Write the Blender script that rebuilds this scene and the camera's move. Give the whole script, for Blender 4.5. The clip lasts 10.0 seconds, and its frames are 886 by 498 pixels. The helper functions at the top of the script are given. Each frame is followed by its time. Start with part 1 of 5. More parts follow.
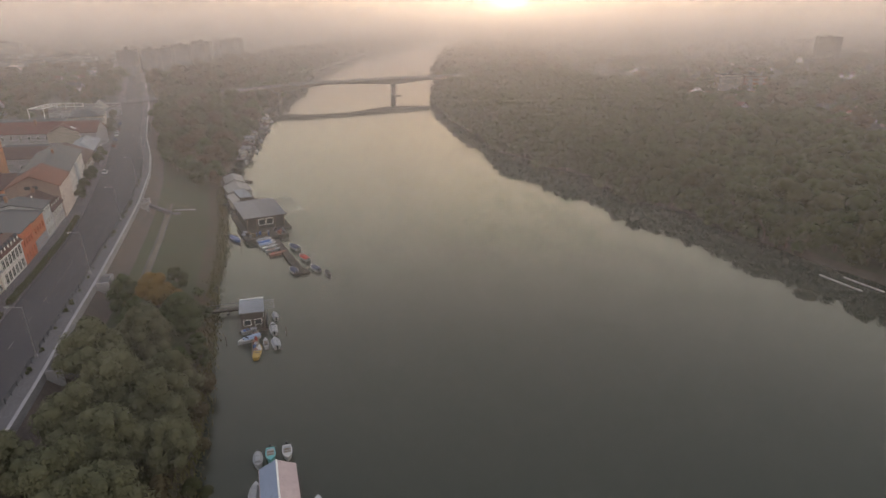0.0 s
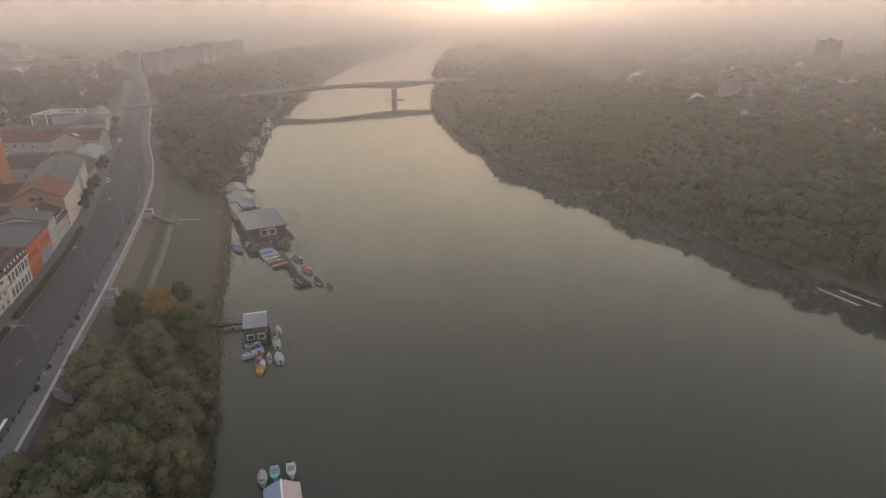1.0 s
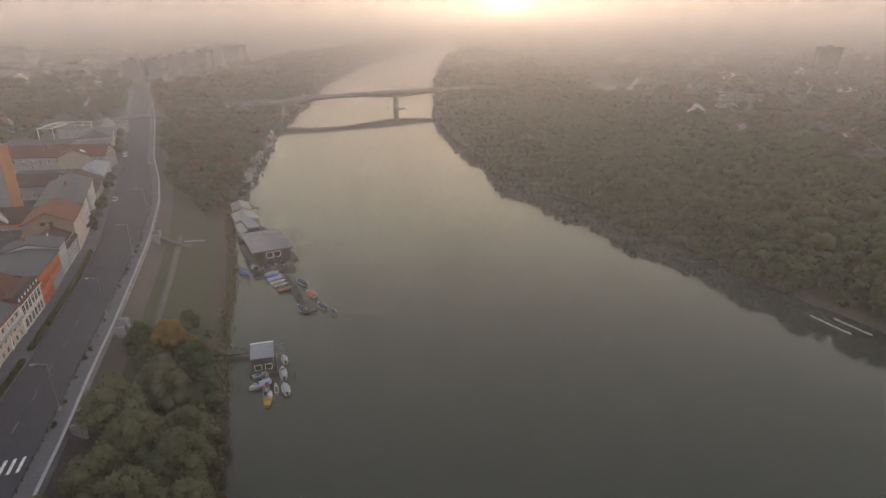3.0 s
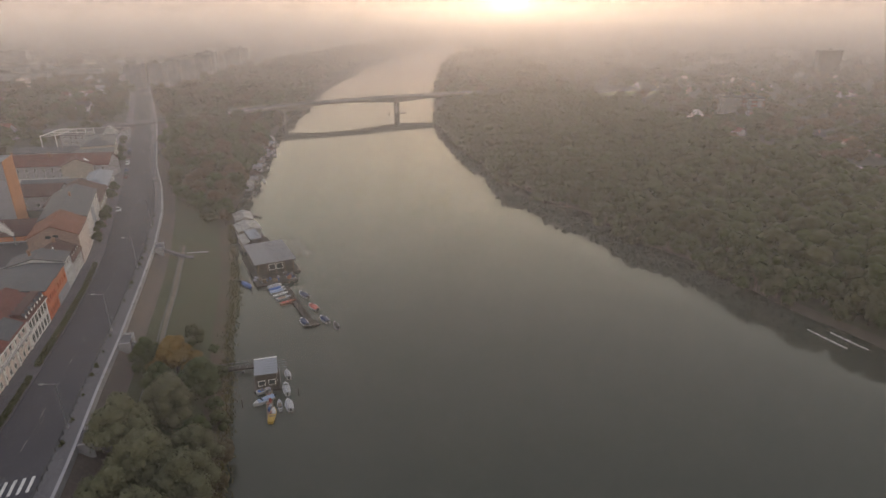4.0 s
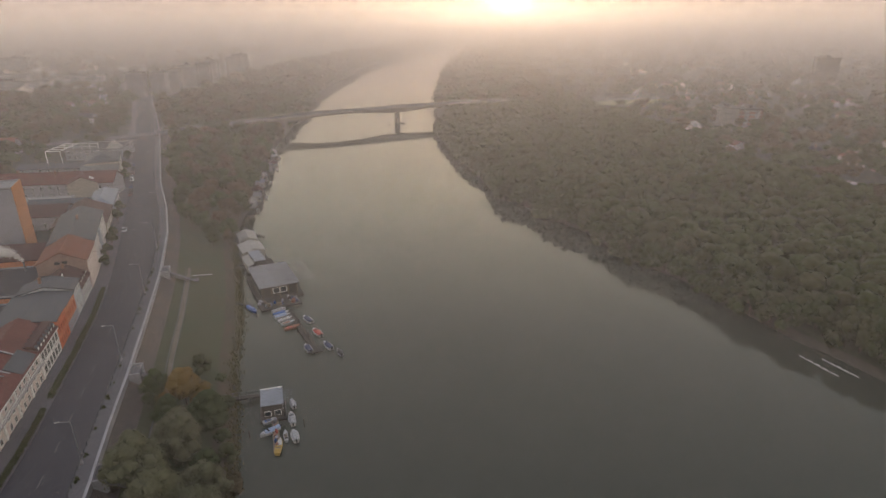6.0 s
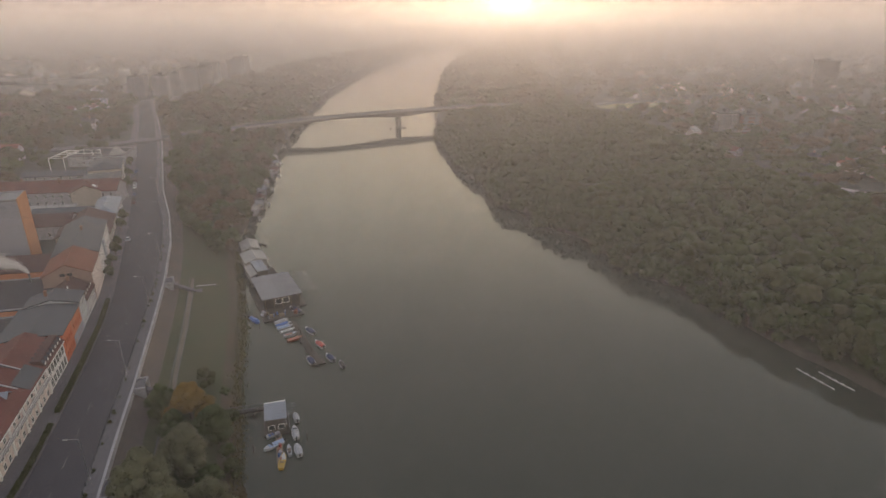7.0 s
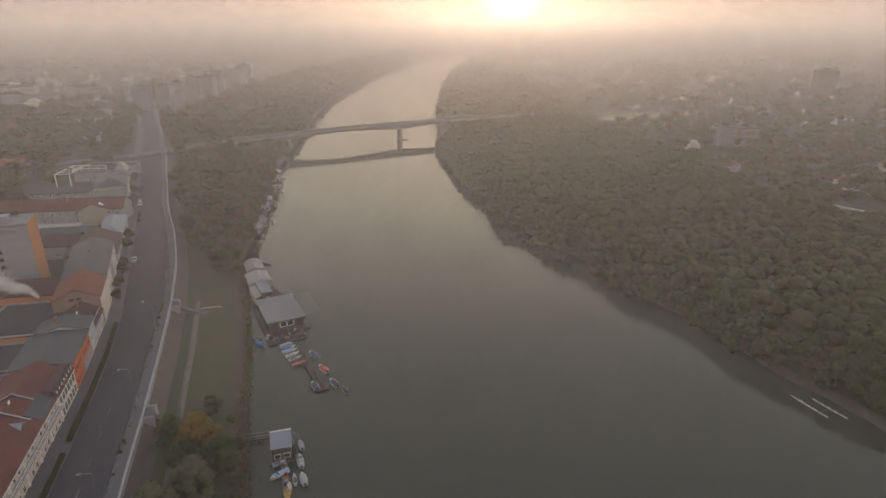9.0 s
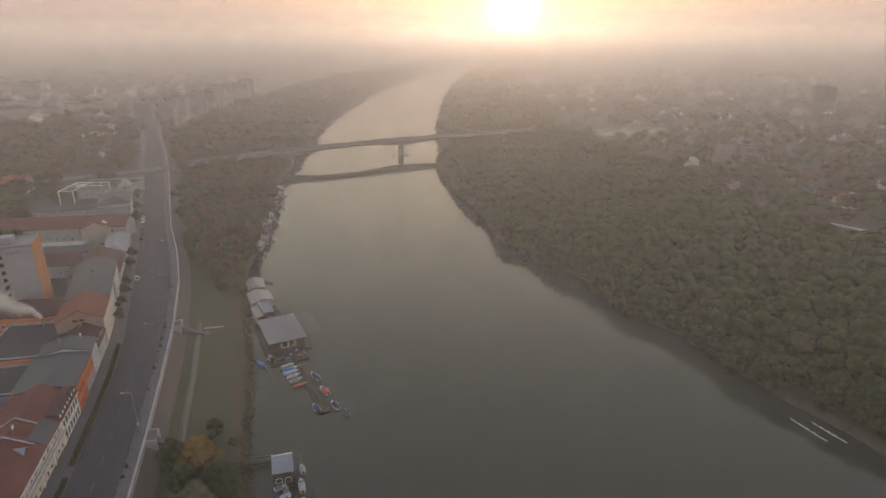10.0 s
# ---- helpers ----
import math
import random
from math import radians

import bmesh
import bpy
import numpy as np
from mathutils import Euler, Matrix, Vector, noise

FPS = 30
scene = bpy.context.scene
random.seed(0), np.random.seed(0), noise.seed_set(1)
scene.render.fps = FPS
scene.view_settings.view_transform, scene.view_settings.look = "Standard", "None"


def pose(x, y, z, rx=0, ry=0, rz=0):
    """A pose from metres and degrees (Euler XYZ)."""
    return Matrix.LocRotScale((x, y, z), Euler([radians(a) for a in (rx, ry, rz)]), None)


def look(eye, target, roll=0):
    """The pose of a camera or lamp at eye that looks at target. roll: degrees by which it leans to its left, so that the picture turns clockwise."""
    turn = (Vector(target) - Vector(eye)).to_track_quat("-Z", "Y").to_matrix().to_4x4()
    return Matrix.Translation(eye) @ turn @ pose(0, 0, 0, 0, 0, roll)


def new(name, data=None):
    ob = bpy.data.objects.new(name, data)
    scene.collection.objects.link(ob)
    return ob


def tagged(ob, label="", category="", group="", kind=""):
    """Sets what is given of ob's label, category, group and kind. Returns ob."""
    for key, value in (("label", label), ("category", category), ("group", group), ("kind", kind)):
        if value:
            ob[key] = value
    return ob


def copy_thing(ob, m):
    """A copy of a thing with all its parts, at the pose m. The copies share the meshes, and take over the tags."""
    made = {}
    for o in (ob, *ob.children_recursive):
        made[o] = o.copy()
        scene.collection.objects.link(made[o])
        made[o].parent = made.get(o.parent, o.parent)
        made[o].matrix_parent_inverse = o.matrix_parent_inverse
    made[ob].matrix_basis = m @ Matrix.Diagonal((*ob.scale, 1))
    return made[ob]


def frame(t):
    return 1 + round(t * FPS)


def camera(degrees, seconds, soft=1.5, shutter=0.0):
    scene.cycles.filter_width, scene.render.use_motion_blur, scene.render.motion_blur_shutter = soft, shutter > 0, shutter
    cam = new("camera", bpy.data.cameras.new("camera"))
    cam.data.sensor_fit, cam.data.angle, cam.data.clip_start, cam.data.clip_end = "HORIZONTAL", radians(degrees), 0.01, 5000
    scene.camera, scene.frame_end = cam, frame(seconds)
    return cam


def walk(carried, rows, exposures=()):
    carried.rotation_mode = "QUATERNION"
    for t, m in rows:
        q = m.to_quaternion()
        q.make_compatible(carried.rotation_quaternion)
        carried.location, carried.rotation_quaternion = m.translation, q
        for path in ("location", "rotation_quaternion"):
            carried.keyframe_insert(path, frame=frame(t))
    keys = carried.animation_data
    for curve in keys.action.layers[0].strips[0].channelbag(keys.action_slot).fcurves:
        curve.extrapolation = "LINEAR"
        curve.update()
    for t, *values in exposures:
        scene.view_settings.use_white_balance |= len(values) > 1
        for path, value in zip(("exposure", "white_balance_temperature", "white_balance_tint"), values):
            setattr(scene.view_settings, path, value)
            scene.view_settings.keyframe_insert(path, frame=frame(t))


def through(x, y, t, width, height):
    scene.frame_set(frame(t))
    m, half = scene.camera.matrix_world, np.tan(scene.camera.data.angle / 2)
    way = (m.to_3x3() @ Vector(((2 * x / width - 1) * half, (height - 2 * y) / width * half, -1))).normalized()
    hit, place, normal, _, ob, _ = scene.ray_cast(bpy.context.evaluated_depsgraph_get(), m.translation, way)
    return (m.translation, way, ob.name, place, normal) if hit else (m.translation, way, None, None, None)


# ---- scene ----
cam = camera(74.0, 10.0)
# seconds, east, north, height over the river, yaw, pitch, lean
ROWS = [
    (0, 0.00, 0.00, 60.00, 0.00, -21.50, 0.18),
    (0.5, -0.10, -0.07, 61.80, 0.01, -21.52, 0.14),
    (1, -0.18, -0.17, 63.64, 0.03, -21.52, 0.09),
    (1.5, -0.26, -0.28, 65.54, 0.06, -21.56, 0.04),
    (2, -0.36, -0.44, 67.55, 0.09, -21.54, 0.01),
    (2.5, -0.41, -0.59, 69.59, 0.09, -21.58, -0.01),
    (4, -0.65, -0.90, 75.82, 0.15, -21.61, -0.03),
    (4.5, -0.68, -1.04, 77.89, 0.14, -21.62, -0.02),
    (5, -0.75, -1.21, 79.99, 0.14, -21.59, 0.00),
    (5.5, -0.82, -1.38, 82.09, 0.14, -21.59, 0.00),
    (7, -1.09, -1.86, 88.51, 0.18, -21.67, -0.01),
    (7.5, -1.15, -2.04, 90.59, 0.19, -21.66, -0.04),
    (8, -1.21, -2.21, 92.62, 0.20, -21.62, -0.06),
    (8.5, -1.27, -2.37, 94.57, 0.22, -21.58, -0.07),
    (9, -1.37, -2.52, 96.45, 0.26, -21.41, -0.09),
    (9.5, -1.46, -2.64, 98.28, 0.30, -20.87, -0.13),
    (10, -1.53, -2.74, 100.08, 0.31, -20.31, -0.17),
]
walk(cam, [(t, pose(x, y, z, 90 + pitch, 0, yaw) @ pose(0, 0, 0, 0, 0, -lean)) for t, x, y, z, yaw, pitch, lean in ROWS],
     exposures=[(0.0, -0.05), (5.0, -0.1), (10.0, -0.2)])

# ---- light: a low sun in morning haze ----
SUN_EL, SUN_AZ = radians(1.45), radians(5.95)     # azimuth is measured from north (y) to east (x)
SUN_DIR = Vector((math.sin(SUN_AZ) * math.cos(SUN_EL), math.cos(SUN_AZ) * math.cos(SUN_EL), math.sin(SUN_EL)))
scene.cycles.transparent_max_bounces = 96


def make_world():
    w = bpy.data.worlds.new("morning_sky")
    scene.world = w
    w.use_nodes = True
    nt = w.node_tree
    nt.nodes.clear()
    N, K = nt.nodes.new, nt.links.new
    out, bg = N("ShaderNodeOutputWorld"), N("ShaderNodeBackground")
    sky = N("ShaderNodeTexSky")
    sky.sky_type = 'NISHITA'
    sky.sun_disc = False
    sky.sun_elevation, sky.sun_rotation = SUN_EL, SUN_AZ
    sky.dust_density, sky.air_density = 4.0, 1.2
    co = N("ShaderNodeTexCoord")
    sep = N("ShaderNodeSeparateXYZ")
    K(co.outputs["Generated"], sep.inputs[0])
    ramp = N("ShaderNodeValToRGB")
    mr = N("ShaderNodeMapRange")
    mr.inputs[1].default_value, mr.inputs[2].default_value = -0.1, 0.9
    K(sep.outputs["Z"], mr.inputs[0])
    K(mr.outputs[0], ramp.inputs[0])
    cr = ramp.color_ramp
    cr.elements[0].position, cr.elements[0].color = 0.0, (0.36, 0.29, 0.26, 1)
    cr.elements[1].position, cr.elements[1].color = 1.0, (0.44, 0.47, 0.58, 1)
    for p, c in ((0.1, (0.42, 0.33, 0.29, 1)), (0.135, (0.56, 0.41, 0.37, 1)), (0.17, (0.72, 0.52, 0.44, 1)), (0.26, (1.17, 1.02, 0.78, 1)), (0.4, (1.13, 1.08, 0.86, 1)), (0.6, (0.58, 0.59, 0.58, 1))):
        e = cr.elements.new(p)
        e.color = c
    dot = N("ShaderNodeVectorMath")
    dot.operation = 'DOT_PRODUCT'
    dot.inputs[1].default_value = SUN_DIR
    K(co.outputs["Generated"], dot.inputs[0])
    mx = N("ShaderNodeMath")
    mx.operation = 'MAXIMUM'
    mx.inputs[1].default_value = 0.0
    K(dot.outputs["Value"], mx.inputs[0])
    last = ramp.outputs[0]
    for power, col in ((2600.0, (4.0, 3.2, 2.0)), (260.0, (0.65, 0.45, 0.21)), (14.0, (0.50, 0.33, 0.13))):
        pw = N("ShaderNodeMath")
        pw.operation = 'POWER'
        pw.inputs[1].default_value = power
        K(mx.outputs[0], pw.inputs[0])
        sc = N("ShaderNodeVectorMath")
        sc.operation = 'SCALE'
        sc.inputs[0].default_value = col
        K(pw.outputs[0], sc.inputs["Scale"])
        ad = N("ShaderNodeVectorMath")
        ad.operation = 'ADD'
        K(last, ad.inputs[0])
        K(sc.outputs[0], ad.inputs[1])
        last = ad.outputs[0]
    sn = N("ShaderNodeVectorMath")
    sn.operation = 'SCALE'
    sn.inputs["Scale"].default_value = 0.05
    K(sky.outputs[0], sn.inputs[0])
    ad = N("ShaderNodeVectorMath")
    ad.operation = 'ADD'
    K(last, ad.inputs[0])
    K(sn.outputs[0], ad.inputs[1])
    K(ad.outputs[0], bg.inputs["Color"])
    bg.inputs["Strength"].default_value = 1.25
    K(bg.outputs[0], out.inputs["Surface"])


make_world()
sun_data = bpy.data.lights.new("sun", 'SUN')
sun_data.energy, sun_data.angle, sun_data.color = 3.6, radians(3.0), (1.0, 0.76, 0.50)
sun = new("sun", sun_data)
sun.matrix_world = look(SUN_DIR * 1000, (0, 0, 0))

# ---- materials ----


def mat(name, color, rough=0.8, vary=0.25, scale=0.5, fine=6.0, bump=0.2, metal=0.0, spec=0.3, island=0.0, tint=None):
    """A surface with variation at two scales; tint: a second colour that comes in patches."""
    m = bpy.data.materials.new(name)
    m.use_nodes = True
    nt = m.node_tree
    N, K = nt.nodes.new, nt.links.new
    b = nt.nodes["Principled BSDF"]
    b.inputs["Roughness"].default_value, b.inputs["Metallic"].default_value = rough, metal
    b.inputs["Specular IOR Level"].default_value = spec
    geo = N("ShaderNodeNewGeometry")
    n1, n2 = N("ShaderNodeTexNoise"), N("ShaderNodeTexNoise")
    n1.inputs["Scale"].default_value, n2.inputs["Scale"].default_value = scale, fine
    n1.inputs["Detail"].default_value, n2.inputs["Detail"].default_value = 4, 3
    K(geo.outputs["Position"], n1.inputs["Vector"])
    K(geo.outputs["Position"], n2.inputs["Vector"])
    r = N("ShaderNodeMapRange")
    r.inputs[1].default_value, r.inputs[2].default_value = 0.3, 0.7
    K(n1.outputs["Fac"], r.inputs[0])
    mix = N("ShaderNodeMix")
    mix.data_type = 'RGBA'
    t = tint or tuple(c * (1 - vary) for c in color)
    mix.inputs["A"].default_value, mix.inputs["B"].default_value = (*color, 1), (*t, 1)
    K(r.outputs[0], mix.inputs["Factor"])
    hsv = N("ShaderNodeHueSaturation")
    r2 = N("ShaderNodeMapRange")
    r2.inputs[1].default_value, r2.inputs[2].default_value = 0.25, 0.75
    r2.inputs[3].default_value, r2.inputs[4].default_value = 1 - vary, 1 + vary
    K(n2.outputs["Fac"], r2.inputs[0])
    val = r2.outputs[0]
    if island:
        oi = N("ShaderNodeObjectInfo")
        add = N("ShaderNodeMath")
        add.operation = 'ADD'
        K(oi.outputs["Random"], add.inputs[0])
        K(geo.outputs["Random Per Island"], add.inputs[1])
        r3 = N("ShaderNodeMapRange")
        r3.inputs[1].default_value, r3.inputs[2].default_value = 0.0, 2.0
        r3.inputs[3].default_value, r3.inputs[4].default_value = 1 - island, 1 + island
        K(add.outputs[0], r3.inputs[0])
        mu = N("ShaderNodeMath")
        mu.operation = 'MULTIPLY'
        K(val, mu.inputs[0])
        K(r3.outputs[0], mu.inputs[1])
        val = mu.outputs[0]
    K(val, hsv.inputs["Value"])
    K(mix.outputs["Result"], hsv.inputs["Color"])
    K(hsv.outputs[0], b.inputs["Base Color"])
    if bump:
        bp = N("ShaderNodeBump")
        bp.inputs["Strength"].default_value, bp.inputs["Distance"].default_value = bump, 0.1
        K(n2.outputs["Fac"], bp.inputs["Height"])
        K(bp.outputs[0], b.inputs["Normal"])
    return m


def leaf_mat(name, color, tint, through=0.18):
    """Foliage: patches of two greens, varied clump by clump, letting some light through."""
    m = mat(name, color, rough=0.7, vary=0.10, scale=0.05, fine=0.12, bump=0, spec=0.1, island=0.05, tint=tint)
    nt = m.node_tree
    b = nt.nodes["Principled BSDF"]
    tr, mx = nt.nodes.new("ShaderNodeBsdfTranslucent"), nt.nodes.new("ShaderNodeMixShader")
    nt.links.new(b.inputs["Base Color"].links[0].from_socket, tr.inputs["Color"])
    mx.inputs[0].default_value = through
    nt.links.new(b.outputs[0], mx.inputs[1])
    nt.links.new(tr.outputs[0], mx.inputs[2])
    nt.links.new(mx.outputs[0], nt.nodes["Material Output"].inputs["Surface"])
    return m


def water_mat():
    m = bpy.data.materials.new("river_water")
    m.use_nodes = True
    nt = m.node_tree
    N, K = nt.nodes.new, nt.links.new
    b = nt.nodes["Principled BSDF"]
    b.inputs["Roughness"].default_value, b.inputs["IOR"].default_value = 0.035, 1.33
    geo = N("ShaderNodeNewGeometry")
    n0 = N("ShaderNodeTexNoise")
    n0.inputs["Scale"].default_value, n0.inputs["Detail"].default_value = 16.0, 1
    drift = N("ShaderNodeMapRange")
    drift.inputs[1].default_value, drift.inputs[2].default_value = 0.35, 0.65
    K(geo.outputs["Position"], n0.inputs["Vector"])
    mix = N("ShaderNodeMix")
    mix.data_type = 'RGBA'
    mix.inputs["A"].default_value, mix.inputs["B"].default_value = (0.043, 0.048, 0.036, 1), (0.025, 0.029, 0.022, 1)
    K(n0.outputs["Fac"], drift.inputs[0])
    K(drift.outputs[0], mix.inputs["Factor"])
    K(mix.outputs["Result"], b.inputs["Base Color"])
    mp = N("ShaderNodeMapping")
    mp.inputs["Scale"].default_value = (0.5, 1.2, 1.0)
    K(geo.outputs["Position"], mp.inputs["Vector"])
    n1 = N("ShaderNodeTexNoise")
    n1.inputs["Scale"].default_value, n1.inputs["Detail"].default_value = 0.9, 3
    K(mp.outputs[0], n1.inputs["Vector"])
    bp = N("ShaderNodeBump")
    bp.inputs["Strength"].default_value, bp.inputs["Distance"].default_value = 0.035, 0.05
    K(n1.outputs["Fac"], bp.inputs["Height"])
    K(bp.outputs[0], b.inputs["Normal"])
    return m


def haze_mat(name, depth=None):
    """Translucent veil that stands in for haze: it scatters light evenly, and some of it onwards, close to its own way.
    depth: how thick a whole sheet of it is near the ground; it thins out with height."""
    m = bpy.data.materials.new(name)
    m.use_nodes = True
    nt = m.node_tree
    nt.nodes.clear()
    N, K = nt.nodes.new, nt.links.new
    out = N("ShaderNodeOutputMaterial")
    d, t, r = N("ShaderNodeBsdfDiffuse"), N("ShaderNodeBsdfTranslucent"), N("ShaderNodeBsdfRefraction")
    m1, m2 = N("ShaderNodeMixShader"), N("ShaderNodeMixShader")
    for s in (d, t, r):
        s.inputs["Color"].default_value = (0.86, 0.785, 0.79, 1)
    r.inputs["Roughness"].default_value, r.inputs["IOR"].default_value = 0.9, 1.35
    m1.inputs[0].default_value, m2.inputs[0].default_value = 0.5, 0.075
    K(d.outputs[0], m1.inputs[1])
    K(t.outputs[0], m1.inputs[2])
    K(m1.outputs[0], m2.inputs[1])
    K(r.outputs[0], m2.inputs[2])
    clear, m3 = N("ShaderNodeBsdfTransparent"), N("ShaderNodeMixShader")
    m3.inputs[0].default_value = 0.22
    if depth is not None:
        geo, sep = N("ShaderNodeNewGeometry"), N("ShaderNodeSeparateXYZ")
        K(geo.outputs["Position"], sep.inputs[0])
        val = sep.outputs["Z"]
        for op, a, b in (('SUBTRACT', None, 30.0), ('MAXIMUM', None, 0.0), ('MULTIPLY', None, -1 / 45.0), ('POWER', math.e, None), ('MULTIPLY', None, -depth), ('POWER', math.e, None), ('SUBTRACT', 1.0, None)):
            q = N("ShaderNodeMath")
            q.operation = op
            if a is None:
                K(val, q.inputs[0])
                q.inputs[1].default_value = b
            else:
                q.inputs[0].default_value = a
                K(val, q.inputs[1])
            val = q.outputs[0]
        K(val, m3.inputs[0])
    K(clear.outputs[0], m3.inputs[1])
    K(m2.outputs[0], m3.inputs[2])
    K(m3.outputs[0], out.inputs["Surface"])
    return m


M = {
    "water": water_mat(),
    "haze": haze_mat("haze_strip_veil"),
    "haze_sheet": haze_mat("haze_sheet_veil", 0.06),
    "haze_far": haze_mat("haze_sheet_veil_far", 0.30),
    "steam": leaf_mat("steam_droplets", (0.85, 0.82, 0.80), (0.75, 0.72, 0.70), 0.5),
    "town": mat("town_ground", (0.045, 0.043, 0.040), vary=0.3, scale=0.03, fine=0.6, tint=(0.032, 0.036, 0.025)),
    "grass": mat("bank_grass", (0.038, 0.047, 0.020), vary=0.3, scale=0.08, fine=3.0, tint=(0.054, 0.051, 0.025)),
    "dry": mat("dry_bank", (0.070, 0.048, 0.032), vary=0.3, scale=0.15, fine=3.0, tint=(0.046, 0.043, 0.025)),
    "slope": mat("slope_paving", (0.105, 0.080, 0.068), vary=0.25, scale=0.12, fine=2.0, tint=(0.075, 0.064, 0.060)),
    "mud": mat("river_mud", (0.075, 0.065, 0.05), vary=0.3, scale=0.3, fine=2.0),
    "forest_floor": mat("forest_floor", (0.05, 0.055, 0.03), vary=0.3, scale=0.1, fine=1.0),
    "asphalt": mat("asphalt", (0.046, 0.044, 0.056), vary=0.18, scale=0.08, fine=1.5, bump=0.05, tint=(0.036, 0.035, 0.044)),
    "paving": mat("pavement_slabs", (0.115, 0.107, 0.118), vary=0.2, scale=0.2, fine=2.0, tint=(0.09, 0.085, 0.093)),
    "concrete": mat("pale_concrete", (0.31, 0.29, 0.31), vary=0.18, scale=0.3, fine=3.0),
    "concrete_dark": mat("bridge_concrete", (0.20, 0.18, 0.16), vary=0.2, scale=0.1, fine=1.0),
    "line": mat("road_paint", (0.6, 0.58, 0.56), vary=0.2, fine=3.0),
    "leaf_a": leaf_mat("leaves_olive", (0.058, 0.072, 0.027), (0.047, 0.059, 0.022)),
    "leaf_b": leaf_mat("leaves_willow", (0.160, 0.152, 0.092), (0.112, 0.114, 0.068)),
    "leaf_c": leaf_mat("leaves_golden", (0.21, 0.115, 0.026), (0.10, 0.085, 0.028)),
    "leaf_d": leaf_mat("leaves_dark", (0.046, 0.056, 0.022), (0.058, 0.060, 0.025)),
    "leaf_e": leaf_mat("leaves_rusty", (0.085, 0.062, 0.035), (0.065, 0.056, 0.028)),
    "reed": leaf_mat("reeds", (0.15, 0.125, 0.065), (0.11, 0.11, 0.045)),
    "bark": mat("bark", (0.12, 0.09, 0.07), vary=0.3, fine=5),
    "metal": mat("grey_metal", (0.22, 0.22, 0.23), rough=0.45, vary=0.1, metal=0.6),
    "dark_metal": mat("dark_metal", (0.05, 0.05, 0.055), rough=0.5, vary=0.15, metal=0.3),
    "lamp_glass": mat("lamp_glass", (0.75, 0.75, 0.72), rough=0.25, vary=0.05, bump=0),
    "glass": mat("window_glass", (0.035, 0.04, 0.045), rough=0.08, vary=0.2, bump=0, spec=0.6),
    "wood": mat("weathered_planks", (0.20, 0.16, 0.12), vary=0.3, fine=4),
    "wood_dark": mat("dark_planks", (0.055, 0.046, 0.040), vary=0.3, fine=4),
    "roof_grey": mat("grey_sheet_roof", (0.17, 0.165, 0.185), rough=0.5, vary=0.12, scale=0.3, fine=2),
    "roof_pale": mat("pale_corrugated_roof", (0.30, 0.28, 0.27), rough=0.6, vary=0.2, scale=0.4, fine=2),
    "roof_blue": mat("blue_grey_roof", (0.20, 0.215, 0.26), rough=0.5, vary=0.12, scale=0.3, fine=2),
    "roof_red": mat("red_tile_roof", (0.125, 0.044, 0.038), vary=0.28, scale=0.25, fine=2.5),
    "roof_orange": mat("orange_tile_roof", (0.18, 0.068, 0.045), vary=0.25, scale=0.25, fine=2.5),
    "roof_brown": mat("brown_tile_roof", (0.082, 0.042, 0.040), vary=0.28, scale=0.2, fine=2.5),
    "roof_slate": mat("slate_grey_roof", (0.062, 0.064, 0.076), rough=0.6, vary=0.15, scale=0.3, fine=2),
    "roof_dark": mat("dark_felt_roof", (0.042, 0.040, 0.048), vary=0.25, scale=0.15, fine=1.5),
    "white_paint": mat("white_paint", (0.72, 0.70, 0.68), rough=0.5, vary=0.08, fine=3, bump=0.05),
}


def paint(name, color, rough=0.75, vary=0.1):
    if name not in M:
        M[name] = mat(name, color, rough=rough, vary=vary, scale=0.25, fine=2.5, bump=0.08)
    return M[name]


# ---- mesh helpers ----


def mesh_of(name, verts, faces, materials, indices=None, smooth=False):
    me = bpy.data.meshes.new(name)
    me.from_pydata([tuple(v) for v in verts], [], [tuple(f) for f in faces])
    for m in materials:
        me.materials.append(m)
    if indices is not None:
        me.polygons.foreach_set("material_index", np.asarray(indices, dtype=np.int32))
    if smooth:
        me.polygons.foreach_set("use_smooth", [True] * len(me.polygons))
    me.update()
    return me


def fast_mesh(name, verts, tris, material, mat_index=None, materials=None, smooth=False, normals=None):
    me = bpy.data.meshes.new(name)
    n, k = len(verts), len(tris)
    me.vertices.add(n)
    me.vertices.foreach_set("co", np.asarray(verts, dtype=np.float32).ravel())
    me.loops.add(3 * k)
    me.loops.foreach_set("vertex_index", np.asarray(tris, dtype=np.int32).ravel())
    me.polygons.add(k)
    me.polygons.foreach_set("loop_start", np.arange(0, 3 * k, 3, dtype=np.int32))
    for m in (materials or [material]):
        me.materials.append(m)
    if mat_index is not None:
        me.polygons.foreach_set("material_index", np.asarray(mat_index, dtype=np.int32))
    if smooth:
        me.polygons.foreach_set("use_smooth", np.ones(k, dtype=bool))
    me.update(calc_edges=True)
    if normals is not None:
        me.polygons.foreach_set("use_smooth", np.ones(k, dtype=bool))
        me.normals_split_custom_set_from_vertices(np.asarray(normals, dtype=np.float32))
    return me


